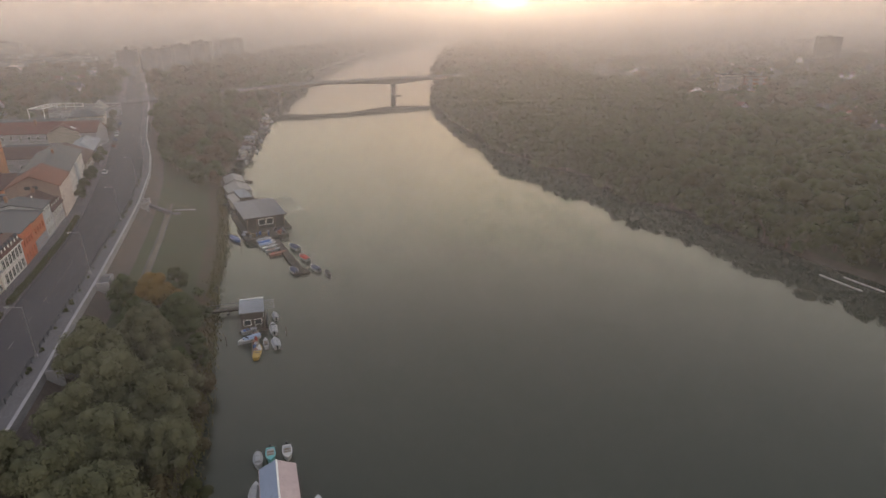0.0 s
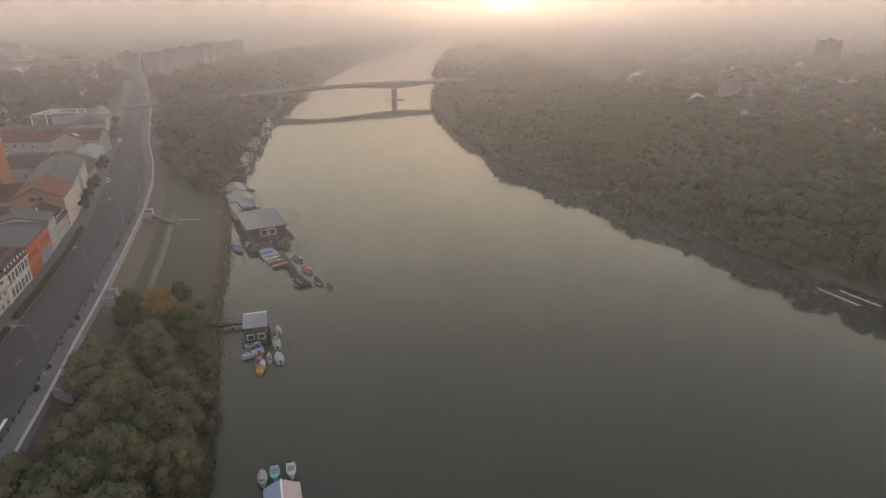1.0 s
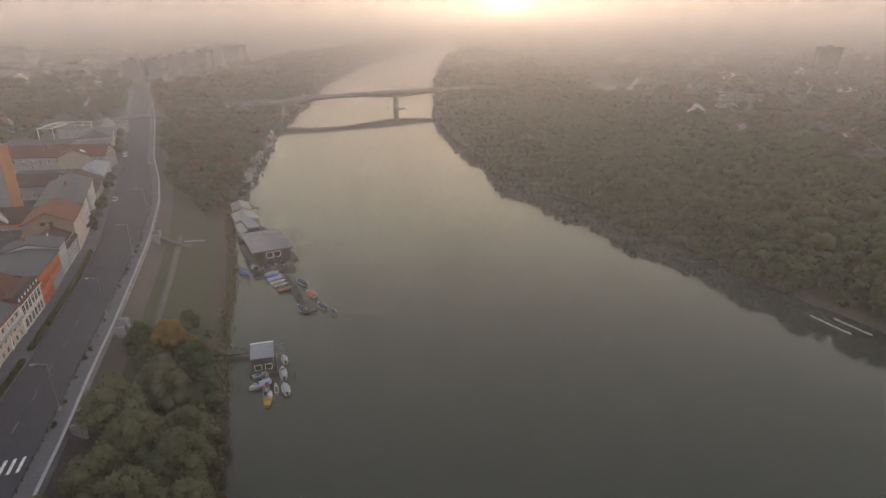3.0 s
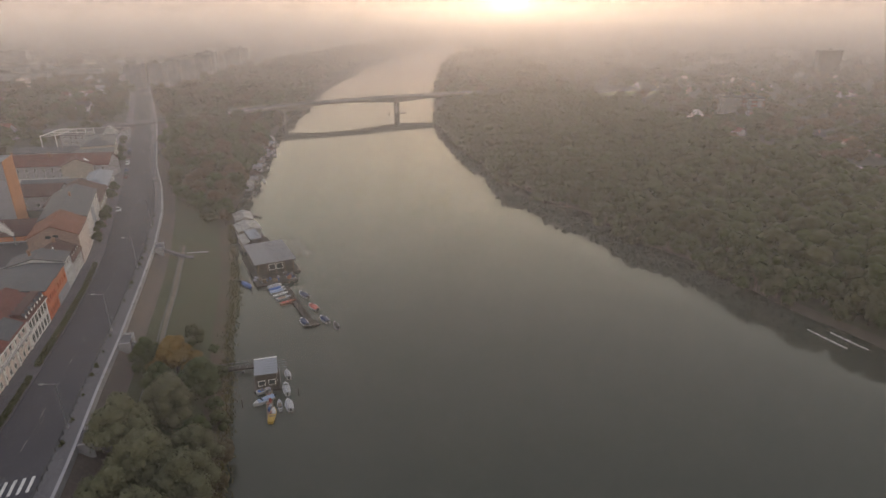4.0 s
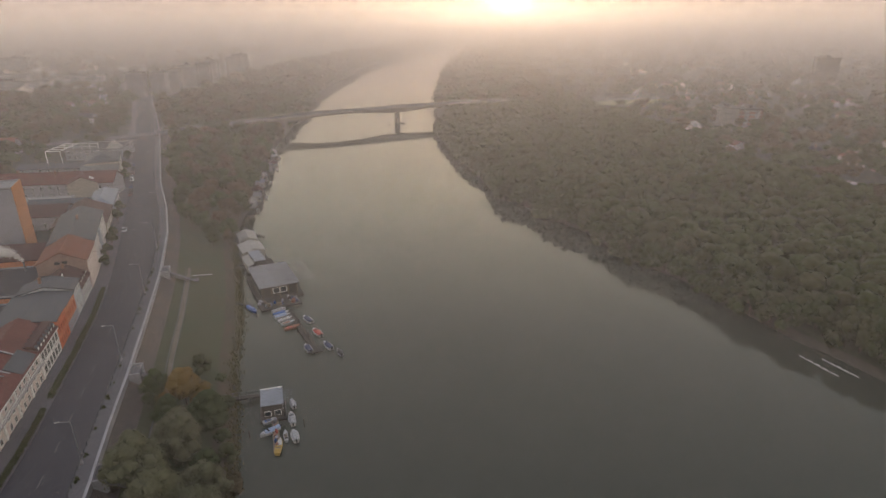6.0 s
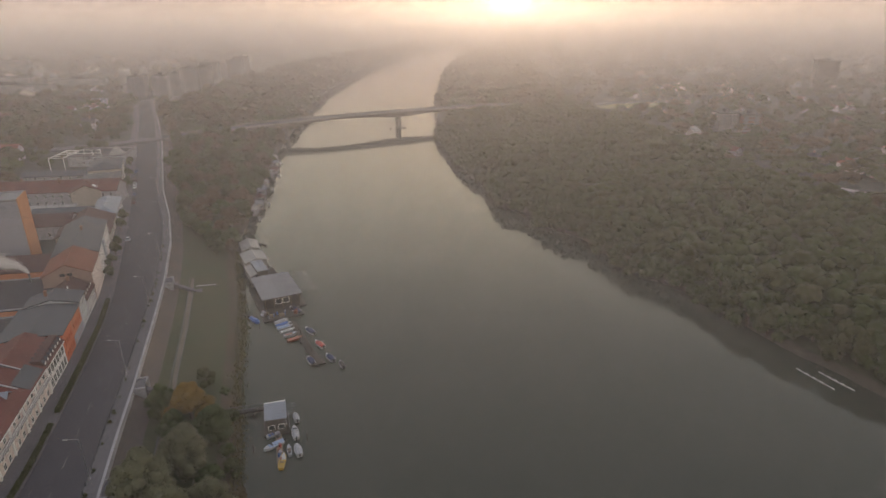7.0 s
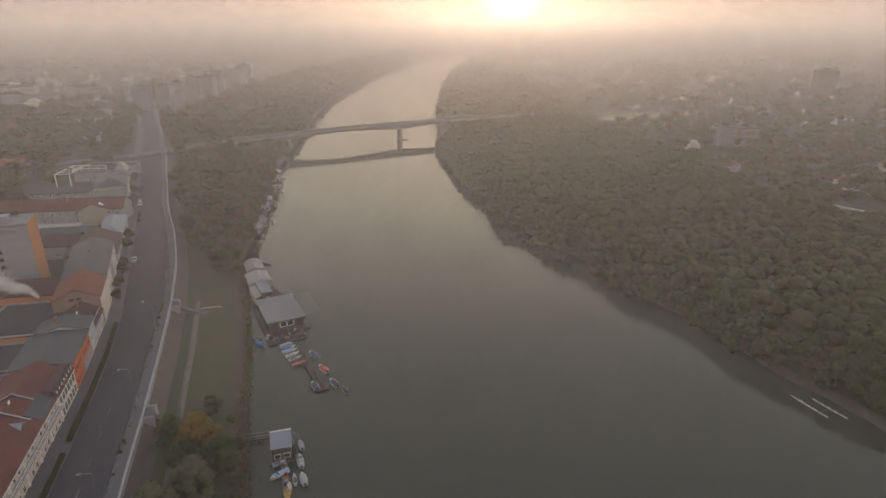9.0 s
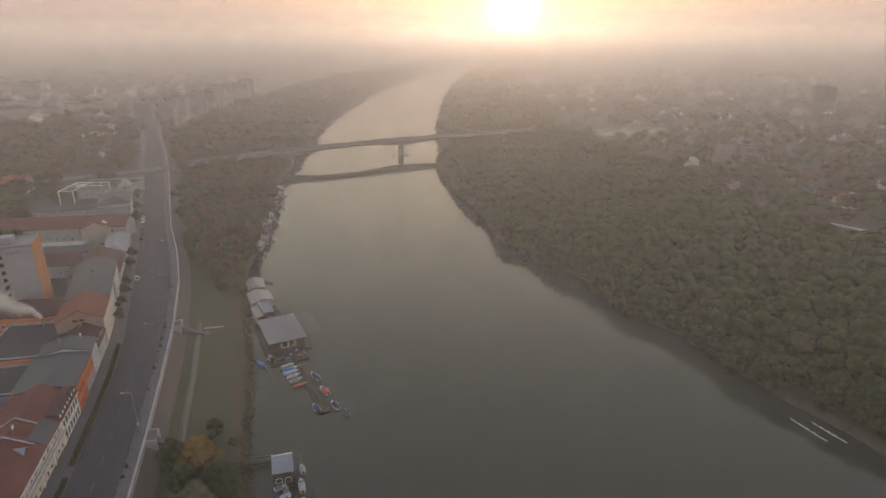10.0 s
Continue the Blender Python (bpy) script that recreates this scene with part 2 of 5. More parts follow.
class Build:
    """Collects boxes, prisms and tubes into one mesh."""

    def __init__(self):
        self.v, self.f = [], []

    def add(self, verts, faces):
        n = len(self.v)
        self.v += [tuple(p) for p in verts]
        self.f += [tuple(n + i for i in q) for q in faces]
        return self

    def box(self, x0, y0, z0, x1, y1, z1, m=None):
        p = [(x, y, z) for z in (z0, z1) for x, y in ((x0, y0), (x1, y0), (x1, y1), (x0, y1))]
        if m is not None:
            p = [m @ Vector(q) for q in p]
        return self.add(p, [(3, 2, 1, 0), (4, 5, 6, 7), (0, 1, 5, 4), (1, 2, 6, 5), (2, 3, 7, 6), (3, 0, 4, 7)])

    def tube(self, a, b, r0, r1=None, n=8):
        r1 = r0 if r1 is None else r1
        a, b = Vector(a), Vector(b)
        q = (b - a).to_track_quat('Z', 'Y')
        ring = []
        for c, r in ((a, r0), (b, r1)):
            ring += [c + q @ Vector((r * math.cos(2 * math.pi * i / n), r * math.sin(2 * math.pi * i / n), 0)) for i in range(n)]
        faces = [(i, (i + 1) % n, n + (i + 1) % n, n + i) for i in range(n)]
        return self.add(ring, faces + [tuple(range(n - 1, -1, -1)), tuple(range(n, 2 * n))])

    def loft(self, sections, closed=True, caps=True):
        """Skins a row of equal-length sections."""
        n = len(sections[0])
        v = [p for s in sections for p in s]
        f = []
        for k in range(len(sections) - 1):
            for i in range(n if closed else n - 1):
                j = (i + 1) % n
                f.append((k * n + i, k * n + j, (k + 1) * n + j, (k + 1) * n + i))
        if caps and closed:
            f += [tuple(range(n - 1, -1, -1)), tuple(range((len(sections) - 1) * n, len(sections) * n))]
        return self.add(v, f)

    def mesh(self, name, material, smooth=False):
        return mesh_of(name, self.v, self.f, [material], smooth=smooth)


def thing(name, label, category, m=None, group="", kind=""):
    ob = new(name)
    ob.empty_display_size = 0.5
    if m is not None:
        ob.matrix_world = m
    return tagged(ob, label, category, group, kind)


def part(name, build, material, parent, label="", at=None, smooth=False):
    me = build if isinstance(build, bpy.types.Mesh) else build.mesh(name, material, smooth)
    ob = new(name, me)
    ob.parent = parent
    if at is not None:
        ob.matrix_basis = at
    if label:
        ob["label"] = label
    return ob


def single(name, build, material, label, category, m=None, group="", kind="", smooth=False):
    ob = new(name, build if isinstance(build, bpy.types.Mesh) else build.mesh(name, material, smooth))
    if m is not None:
        ob.matrix_world = m
    return tagged(ob, label, category, group, kind)


def curve_of(rows):
    ys, xs = [r[0] for r in rows], [r[1] for r in rows]
    return lambda y: float(np.interp(y, ys, xs))


# ---- the plan: lines that run along the river, each as (north, east) ----
WALL = curve_of([(-500, 98), (0, -41), (63, -58.5), (77, -62.5), (96, -68.5), (113, -73.5), (143, -83), (172, -92.5), (209, -106.5), (241, -121), (282, -142), (399, -195), (484, -236), (616, -302), (733, -328), (1200, -360), (5000, -900)])
LEFT = curve_of([(-600, 160), (0, -19), (75, -37.5), (103, -46), (128, -54), (149, -59.5), (177, -69), (204, -79), (232, -88), (259, -92), (284, -95), (336, -106), (390, -116), (466, -124), (550, -131), (620, -138), (760, -152), (935, -144), (1110, -138), (1320, -113), (1580, -76), (1900, 14), (2120, 120), (2300, 215), (3000, 400), (5000, 900)])
RIGHT = curve_of([(-600, 320), (0, 143), (80, 121), (110, 112), (120, 109), (133, 103), (140, 98), (148, 94.5), (160, 90), (169, 86), (180, 82), (187, 77), (196, 71), (216, 63), (232, 58), (246, 46), (262, 40), (279, 28), (310, 24.5), (341, 16), (386, 6), (444, -4), (560, -8), (663, -9), (840, -4), (1073, 10), (1545, 57), (1831, 118), (2102, 190), (2300, 235), (3000, 420), (5000, 920)])
ROAD_L = curve_of([(-60, -43), (0, -58), (60, -74.5), (88, -80.8), (104, -85.4), (123, -91.0), (143.7, -97.6), (166, -106), (208, -124), (254.8, -145), (323.6, -177), (399, -212), (484, -252), (616, -317), (733, -343), (1200, -375), (1400, -400)])
ROAD_Z = 6.55      # the town
PROM_Z = 7.5       # the promenade by the flood wall


FACADE = curve_of([(-60, -48), (60, -77.5), (112.8, -92.7), (125.5, -96.4), (167.5, -110.8), (208.6, -129.4), (258, -150), (303, -172), (399, -217), (484, -256), (616, -322), (733, -350), (1400, -410)])


def bank_height(u):
    """Height of the left bank; u is 0 at the water and 1 at the flood wall."""
    return float(np.interp(u, (0, 0.05, 0.14, 0.42, 0.62, 0.80, 0.87, 1.0), (0, 0.7, 1.6, 2.8, 3.4, 3.9, 4.3, 6.7)))


def ground_z(x, y):
    w, l, r = WALL(y), LEFT(y), RIGHT(y)
    if x < w:
        return float(np.interp(w - x, (0.25, 9.0), (PROM_Z - 0.3, ROAD_Z - 0.1)))
    if x < l:
        return bank_height((l - x) / (l - w))
    if x < r:
        return -2.0
    d = x - r
    return float(np.interp(d, (0, 4, 12, 40, 90, 140, 300), (0, 0.9, 2.0, 3.2, 4.2, 5.0, 5.5)))


def make_ground():
    ys = list(np.arange(-300, 500, 5.0))
    y, step = 500.0, 7.0
    while y < 4900:
        ys.append(y)
        y += step
        step *= 1.06
    ys.append(4990)
    left_off = [-4500, -2500, -1400, -800, -450, -250, -140, -80, -40, -20, -8, -0.25]
    us = [1.0, 0.93, 0.87, 0.84, 0.8, 0.72, 0.66, 0.55, 0.42, 0.3, 0.2, 0.14, 0.05, 0.0]
    right_off = [0, 2, 4, 8, 12, 25, 40, 65, 90, 140, 220, 300, 450, 700, 1100, 1800, 3000, 4500]
    verts, ncol = [], 0
    for y in ys:
        w, l, r = WALL(y), LEFT(y), RIGHT(y)
        row = [(w + o, ground_z(w + o, y)) for o in left_off]
        row += [(l + (w + 0.25 - l) * u, bank_height(u) + (0.15 * noise.noise(Vector((u * 8, y * 0.07, 3))) if 0.05 < u < 1 else 0)) for u in us]
        row += [(l + 3, -0.8), (l + 12, -3), ((l + r) / 2, -5), (r - 12, -3), (r - 3, -0.8)]
        row += [(r + o, ground_z(r + o, y) + (0.3 * noise.noise(Vector((o * 0.05, y * 0.05, 9))) if o > 0 else 0)) for o in right_off]
        ncol = len(row)
        verts += [(x, y, z) for x, z in row]
    faces, idx = [], []
    nl, nu = len(left_off), len(us)
    for j in range(len(ys) - 1):
        for i in range(ncol - 1):
            a = j * ncol + i
            faces.append((a, a + 1, a + ncol + 1, a + ncol))
            if i < nl:
                k = 0
            elif i < nl + nu - 1:
                u = us[i - nl]
                k = 1 if u > 0.85 else (2 if u > 0.28 else (3 if u > 0.1 else 4))
            elif i < nl + nu + 5:
                k = 4
            else:
                o = right_off[max(0, min(len(right_off) - 1, i - nl - nu - 5))]
                k = 4 if o < 4 else (5 if o < 140 else 0)
            idx.append(k)
    me = mesh_of("ground", verts, faces, [M[k] for k in ("town", "slope", "grass", "dry", "mud", "forest_floor")], idx, smooth=True)
    tagged(new("ground", me), "flat river plain with grassy banks on both sides", "ground", kind="structure")
    wv = []
    wys = [-300, 0, 200, 400, 600, 900, 1300, 1800, 2400, 3000, 3800, 4990]
    for y in wys:
        wv += [(LEFT(y) - 40, y, 0), (RIGHT(y) + 40, y, 0)]
    wf = [(2 * i, 2 * i + 1, 2 * i + 3, 2 * i + 2) for i in range(len(wys) - 1)]
    me = mesh_of("water", wv, wf, [M["water"]])
    tagged(new("water", me), "calm grey-green river with faint ripples", "river", kind="structure")


make_ground()


def ribbon(name, y0, y1, xl, xr, z, thick, material, label, step=5.0, category="road", zl=None):
    """A slab between two lines along the river; zl: the height of its town side, where it slopes."""
    zl = z if zl is None else zl
    n = max(2, int((y1 - y0) / step) + 1)
    secs = []
    for y in np.linspace(y0, y1, n):
        a, b = xl(y), xr(y)
        secs.append([(a, y, zl - thick), (b, y, z - thick), (b, y, z), (a, y, zl)])
    return single(name, Build().loft(secs), material, label, category, kind="structure")


def road_r(y):
    return WALL(y) - 3.3


def road_z(x, y):
    return float(np.interp(x, (ROAD_L(y), road_r(y)), (ROAD_Z, PROM_Z - 0.14)))


ribbon("road", -60, 1400, ROAD_L, road_r, PROM_Z - 0.14, 0.3, M["asphalt"], "wide dark asphalt riverside road, empty", category="road", zl=ROAD_Z)
ribbon("pavement_town", -60, 720, lambda y: FACADE(y) - 0.5, lambda y: ROAD_L(y) - 0.01, ROAD_Z + 0.14, 0.5, M["paving"], "narrow grey pavement along the house fronts", category="pavement")
ribbon("pavement_river", -60, 900, lambda y: road_r(y) + 0.01, lambda y: WALL(y) - 0.26, PROM_Z, 0.5, M["paving"], "pale promenade between road and flood wall", category="pavement")
ribbon("flood_wall", -60, 900, lambda y: WALL(y) - 0.25, lambda y: WALL(y) + 0.3, PROM_Z + 0.75, 4.0, M["concrete"], "long low pale concrete flood wall beside the promenade", category="wall")


# ---- haze: imitated by hair-thin translucent strips over the valley, upright sheets in the distance ----
BETA = 0.0018


def make_haze(start=45.0, end=620.0, ratio=1.3, fine=0.0001, solid=0.22):
    """Nearly level strips, each far finer than the eye can tell, spread evenly, then whole sheets; they thin out with
    height.
    """
    r = np.random.default_rng(5)
    V = []
    y = start
    while y < end - 1:
        dy, gap = min(y * (ratio - 1), end - y), fine * y
        n = int(175.0 / gap) // 8 + 1
        order = np.argsort(r.uniform(0, 1, (n, 8)), axis=1).ravel()
        k = np.arange(8 * n)
        z = 0.3 + (k + r.uniform(-0.5, 0.5, 8 * n)) * gap
        q = y + (order + r.uniform(0, 1, 8 * n)) / 8.0 * dy
        half = 0.78 * q + 60
        t = gap * BETA * dy / -math.log(1 - solid) * np.where(z < 30, 1.0, np.exp(-(z - 30) / 45.0))
        lean = (r.uniform(-0.02, 0.02) + r.uniform(-0.003, 0.003, 8 * n)) * half
        V.append(np.stack([-half, q, z - lean, half, q, z + lean, half, q, z + lean + t, -half, q, z - lean + t], 1).reshape(-1, 3))
        y += dy
    idx = np.zeros(sum(len(v) for v in V) // 4, dtype=int)
    y, banks = end, []
    while y < 4700:
        far = y > 1500
        banks.append(0 if not far else 1)
        half = 0.78 * y + 60
        V.append(np.array([(-half, y, -1), (half, y, -1), (half, y, 260), (-half, y, 260)]))
        y += (0.30 if far else 0.06) / BETA
    v = np.concatenate(V)
    idx = np.concatenate([idx, np.array(banks) + 1])
    i = np.arange(len(v) // 4)[:, None] * 4
    tri = np.concatenate([i + np.array([0, 1, 2]), i + np.array([0, 2, 3])])
    me = fast_mesh("morning_haze", v, tri, None, np.concatenate([idx, idx]), [M["haze"], M["haze_sheet"], M["haze_far"]])
    return tagged(new("morning_haze", me), "thin pale morning haze over the river valley", "haze", kind="stuff")


make_haze()


# ---- trees ----
def ico_data(cuts):
    bm = bmesh.new()
    bmesh.ops.create_icosphere(bm, subdivisions=cuts, radius=1.0)
    v = np.array([tuple(p.co) for p in bm.verts])
    f = np.array([[q.index for q in p.verts] for p in bm.faces])
    bm.free()
    return v, f


ICO_V, ICO_F = ico_data(1)
FINE_V, FINE_F = ico_data(2)


def crown_arrays(seed, lobes=12, leaves=700, leaf=0.055, droop=0.0, wide=0.36, core=True, base=0.28, soft=False, puff=1.0):
    """A crown for a tree one metre tall: leaf clumps round uneven lobes, with dark cores inside."""
    rng = np.random.default_rng(seed)
    cen, rad = [], []
    for i in range(lobes):
        a, q = rng.uniform(0, 2 * math.pi), rng.uniform(0, 1) ** 0.5
        h = rng.uniform(0, 1)
        spread = wide * (1.0 - 0.65 * max(0.0, h - 0.25) / 0.75) * q * 0.85
        cen.append((spread * math.cos(a), spread * math.sin(a), base + 0.12 + (0.86 - base - 0.12) * h))
        rad.append(rng.uniform(0.12, 0.21) * (1.15 - 0.35 * h) * puff)
    cen, rad = np.array(cen), np.array(rad)
    V, T, NV = [], [], []
    n = 0
    if core:
        cv, cf = (FINE_V, FINE_F) if soft else (ICO_V, ICO_F)
        for c, r in zip(cen, rad):
            vv = cv * (r * (0.93 if soft else 0.8)) * rng.uniform(0.86 if soft else 0.8, 1.15, (len(cv), 1)) + c
            V.append(vv)
            NV.append(cv.copy())
            T.append(cf + n)
            n += len(vv)
    k = leaves * 2
    pick = rng.integers(0, lobes, k)
    d = rng.normal(size=(k, 3))
    d /= np.linalg.norm(d, axis=1)[:, None]
    d[:, 2] = np.where((d[:, 2] < -0.3) & (rng.uniform(size=k) < 0.6), -d[:, 2], d[:, 2])
    p = cen[pick] + d * (rad[pick] * rng.uniform(0.84, 1.2, k))[:, None]
    dist = np.linalg.norm(p[:, None, :] - cen[None], axis=2) / rad[None]
    keep = np.where(dist.min(axis=1) > 0.8)[0][:leaves]
    p, d = p[keep], d[keep]
    m = len(p)
    up = d + np.array([0, 0, 0.3]) + rng.normal(size=(m, 3)) * 0.28
    up /= np.linalg.norm(up, axis=1)[:, None]
    a = np.cross(up, rng.normal(size=(m, 3)))
    a /= np.linalg.norm(a, axis=1)[:, None]
    b = np.cross(up, a)
    if droop:
        b = b * (1 - droop) + np.array([0, 0, -1.0]) * droop
        p = p - np.array([0, 0, 1.0]) * (rng.uniform(0, 0.10, m) * droop)[:, None]
    s = (leaf * rng.uniform(0.6, 1.3, m))[:, None]
    quad = np.stack([p - a * s * 0.6 - b * s * 0.5, p + a * s * 0.55 - b * s * 0.6, p + a * s * 0.5 + b * s * 0.7, p - a * s * 0.65 + b * s * 0.55], 1).reshape(-1, 3)
    i = np.arange(m)[:, None] * 4 + n
    T.append(np.concatenate([i + np.array([0, 1, 2]), i + np.array([0, 2, 3])]))
    V.append(quad)
    nv = np.concatenate(NV + [np.repeat(d + np.array([0, 0, 0.25]) + rng.normal(size=(m, 3)) * 0.12, 4, 0)])
    nv /= np.linalg.norm(nv, axis=1)[:, None]
    return np.concatenate(V), np.concatenate(T), nv


def trunk_build(seed, base=0.3):
    rng = np.random.default_rng(seed)
    b = Build().tube((0, 0, -0.03), (0.01, 0, base + 0.1), 0.028, 0.018, 7)
    for i in range(5):
        a = 2 * math.pi * i / 5 + rng.uniform(-0.4, 0.4)
        b.tube((0.01, 0, base * rng.uniform(0.7, 1.1)), (0.2 * math.cos(a), 0.2 * math.sin(a), base + rng.uniform(0.2, 0.4)), 0.012, 0.004, 5)
    return b


TREES = {}


def tree_kind(key, seed, material, **kw):
    v, t, nv = crown_arrays(seed, **kw)
    TREES[key] = (fast_mesh("crown", v, t, M[material], normals=nv), trunk_build(seed).mesh("trunk", M["bark"]))


for i in range(3):
    tree_kind("olive%d" % i, 10 + i, "leaf_a", leaves=750)
    tree_kind("dark%d" % i, 20 + i, "leaf_d", leaves=750)
    tree_kind("willow%d" % i, 30 + i, "leaf_b", leaves=12000, leaf=0.018, droop=0.5, lobes=60, wide=0.45, base=0.10, puff=0.76)
    tree_kind("rusty%d" % i, 40 + i, "leaf_e", leaves=750)
    tree_kind("bankwillow%d" % i, 60 + i, "leaf_a", leaves=900, leaf=0.05, droop=0.3, lobes=13, wide=0.46, base=0.05)
    tree_kind("bankolive%d" % i, 70 + i, "leaf_d", leaves=900, leaf=0.05, lobes=13, wide=0.46, base=0.05)
tree_kind("golden0", 50, "leaf_c", leaves=8000, leaf=0.022, lobes=30, wide=0.42, base=0.15, puff=0.8)
for i in range(2):
    tree_kind("bigolive%d" % i, 55 + i, "leaf_a", leaves=8000, leaf=0.022, lobes=36, wide=0.43, base=0.1, puff=0.8)
tree_kind("shrub0", 51, "leaf_d", leaves=4000, leaf=0.030, lobes=10, wide=0.5, base=0.0)


def tree(key, x, y, height, label, turn=0.0, squash=1.0, group="", name="tree", category="tree"):
    crown, trunk = TREES[key]
    z = ground_z(x, y)
    ob = thing(name, label, category, pose(x, y, z, 0, 0, turn) @ Matrix.Diagonal((height * squash, height * squash, height, 1)), group=group)
    part("trunk", trunk, None, ob)
    part("crown", crown, None, ob)
    return ob


rng = np.random.default_rng(77)

# near willows and shrubs on the left bank
for key, x, y, h, sq in (("willow0", -56.5, 82.5, 12.5, 1.1), ("willow1", -53.5, 92.5, 10.5, 1.1), ("willow2", -44, 80.5, 10.0, 1.05), ("willow1", -49.5, 75, 12.0, 1.1),
                         ("willow0", -42, 72, 11.5, 1.1), ("willow2", -51, 66.5, 11, 1.1), ("willow1", -44, 63, 11, 1.1), ("willow0", -37.5, 65, 9.5, 1.0), ("willow2", -46, 56, 11, 1.1), ("willow1", -39.5, 53, 10.5, 1.1), ("willow0", -54, 58, 9, 1.1)):
    tree(key, x, y, h, "broad olive-green willow on the grassy river bank", rng.uniform(0, 360), sq, "willows on the bank")
tree("golden0", -58.8, 108.5, 9.6, "autumn tree with golden orange leaves on the bank", 20, 1.25)
tree("bigolive0", -65, 109, 8.5, "dark olive tree beside the footpath", 70, 1.0, "olive trees on the bank")
tree("bigolive1", -51.5, 102.5, 9.0, "dark green tree near the water's edge", 130, 1.05, "olive trees on the bank")
tree("bigolive0", -60, 102, 7.0, "dark olive tree below the golden one", 200, 1.0, "olive trees on the bank")
tree("shrub0", -60.5, 121.5, 5.5, "small dark rounded bush on the grass", 10, 1.0, name="bush", category="bush")
for k, (x, y, h) in enumerate(((-40.5, 84, 4.5), (-44.5, 93, 4), (-47, 98, 3.5), (-36.5, 71, 4), (-50.5, 110, 3.0), (-55, 119, 2.6), (-41.5, 89, 3.4), (-34, 62, 4), (-32.5, 56, 4), (-39, 77, 3.6), (-30, 49, 4), (-47, 89, 5), (-36, 58, 5))):
    tree(("rusty0", "shrub0", "olive1")[k % 3], x, y, h, ("brownish shrub at the water's edge", "dark green shrub at the water's edge", "olive shrub at the water's edge")[k % 3], rng.uniform(0, 360), 1.3, "shrubs on the bank", name="shrub", category="shrub")

# the wood between the flood wall and the river
wood = []
for _ in range(900):
    y = rng.uniform(205, 470)
    w, l = WALL(y) + 7, LEFT(y) - 1.5
    x = rng.uniform(w, l)
    u = (l - x) / (l - w)
    if y < 232 and u > 0.45 + 0.5 * (y - 205) / 27 or abs(y - (411.3 + (x + 197.5) * 0.561)) < 11:
        continue
    if any((x - a) ** 2 + (y - b) ** 2 < (4.6 + 0.004 * y) ** 2 for a, b in wood):
        continue
    wood.append((x, y))
    if len(wood) > 170:
        break
    key = rng.choice(["olive0", "dark0", "rusty1", "olive1", "rusty2", "dark2", "olive2"])
    h = rng.uniform(8, 13) * (0.75 if y < 240 else 1)
    tree(key, x, y, h, "autumn tree of the riverside wood", rng.uniform(0, 360), rng.uniform(0.95, 1.3), "trees of the riverside wood")

# street trees along the house fronts
for y, o, h in ((177, 2.0, 5), (186, 2.2, 5.5), (196, 2, 6), (205, 2, 5), (223, 2, 6), (236, 2, 5.5), (281, 2, 7), (290, 2, 6), (305, 2, 6.5), (330, 2, 7)):
    tree("dark1", ROAD_L(y) - o, y, h, "small dark street tree on the pavement", rng.uniform(0, 360), 1.0, "street trees")

# trees at the water's edge of the right bank
front = []
for y in np.arange(60, 480, 4.6):
    yy = y + rng.uniform(-1.5, 1.5)
    off = rng.uniform(-0.6, 1.8)
    if 116 < yy < 146:
        off += 7
    front.append((RIGHT(yy) + off, yy, rng.uniform(8.0, 12.5)))
    front.append((RIGHT(yy) + off + rng.uniform(6, 9), yy + rng.uniform(-2, 2), rng.uniform(10, 14)))
for x, y, h in front:
    key = rng.choice(["bankwillow0", "bankwillow1", "bankolive0", "bankolive1", "bankolive2", "bankwillow2"])
    tree(key, x, y, h, "leafy green tree overhanging the water's edge", rng.uniform(0, 360), rng.uniform(0.9, 1.15), "trees of the far bank")


def woods(name, places, variants, label, materials):
    """Many trees joined into one mesh."""
    V, T, I, NV, n = [], [], [], [], 0
    for x, y, h, wsc, k, a in places:
        v, t, nv = variants[k % len(variants)]
        c, s = math.cos(a), math.sin(a)
        q = np.empty_like(v)
        q[:, 0] = (v[:, 0] * c - v[:, 1] * s) * h * wsc + x
        q[:, 1] = (v[:, 0] * s + v[:, 1] * c) * h * wsc + y
        q[:, 2] = v[:, 2] * h + ground_z(x, y)
        r = np.stack([nv[:, 0] * c - nv[:, 1] * s, nv[:, 0] * s + nv[:, 1] * c, nv[:, 2]], 1)
        NV.append(r)
        V.append(q)
        T.append(t + n)
        I.append(np.full(len(t), k % len(materials)))
        n += len(v)
    me = fast_mesh(name, np.concatenate(V), np.concatenate(T), None, np.concatenate(I), materials, normals=np.concatenate(NV))
    return tagged(new(name, me), label, "trees", kind="stuff")


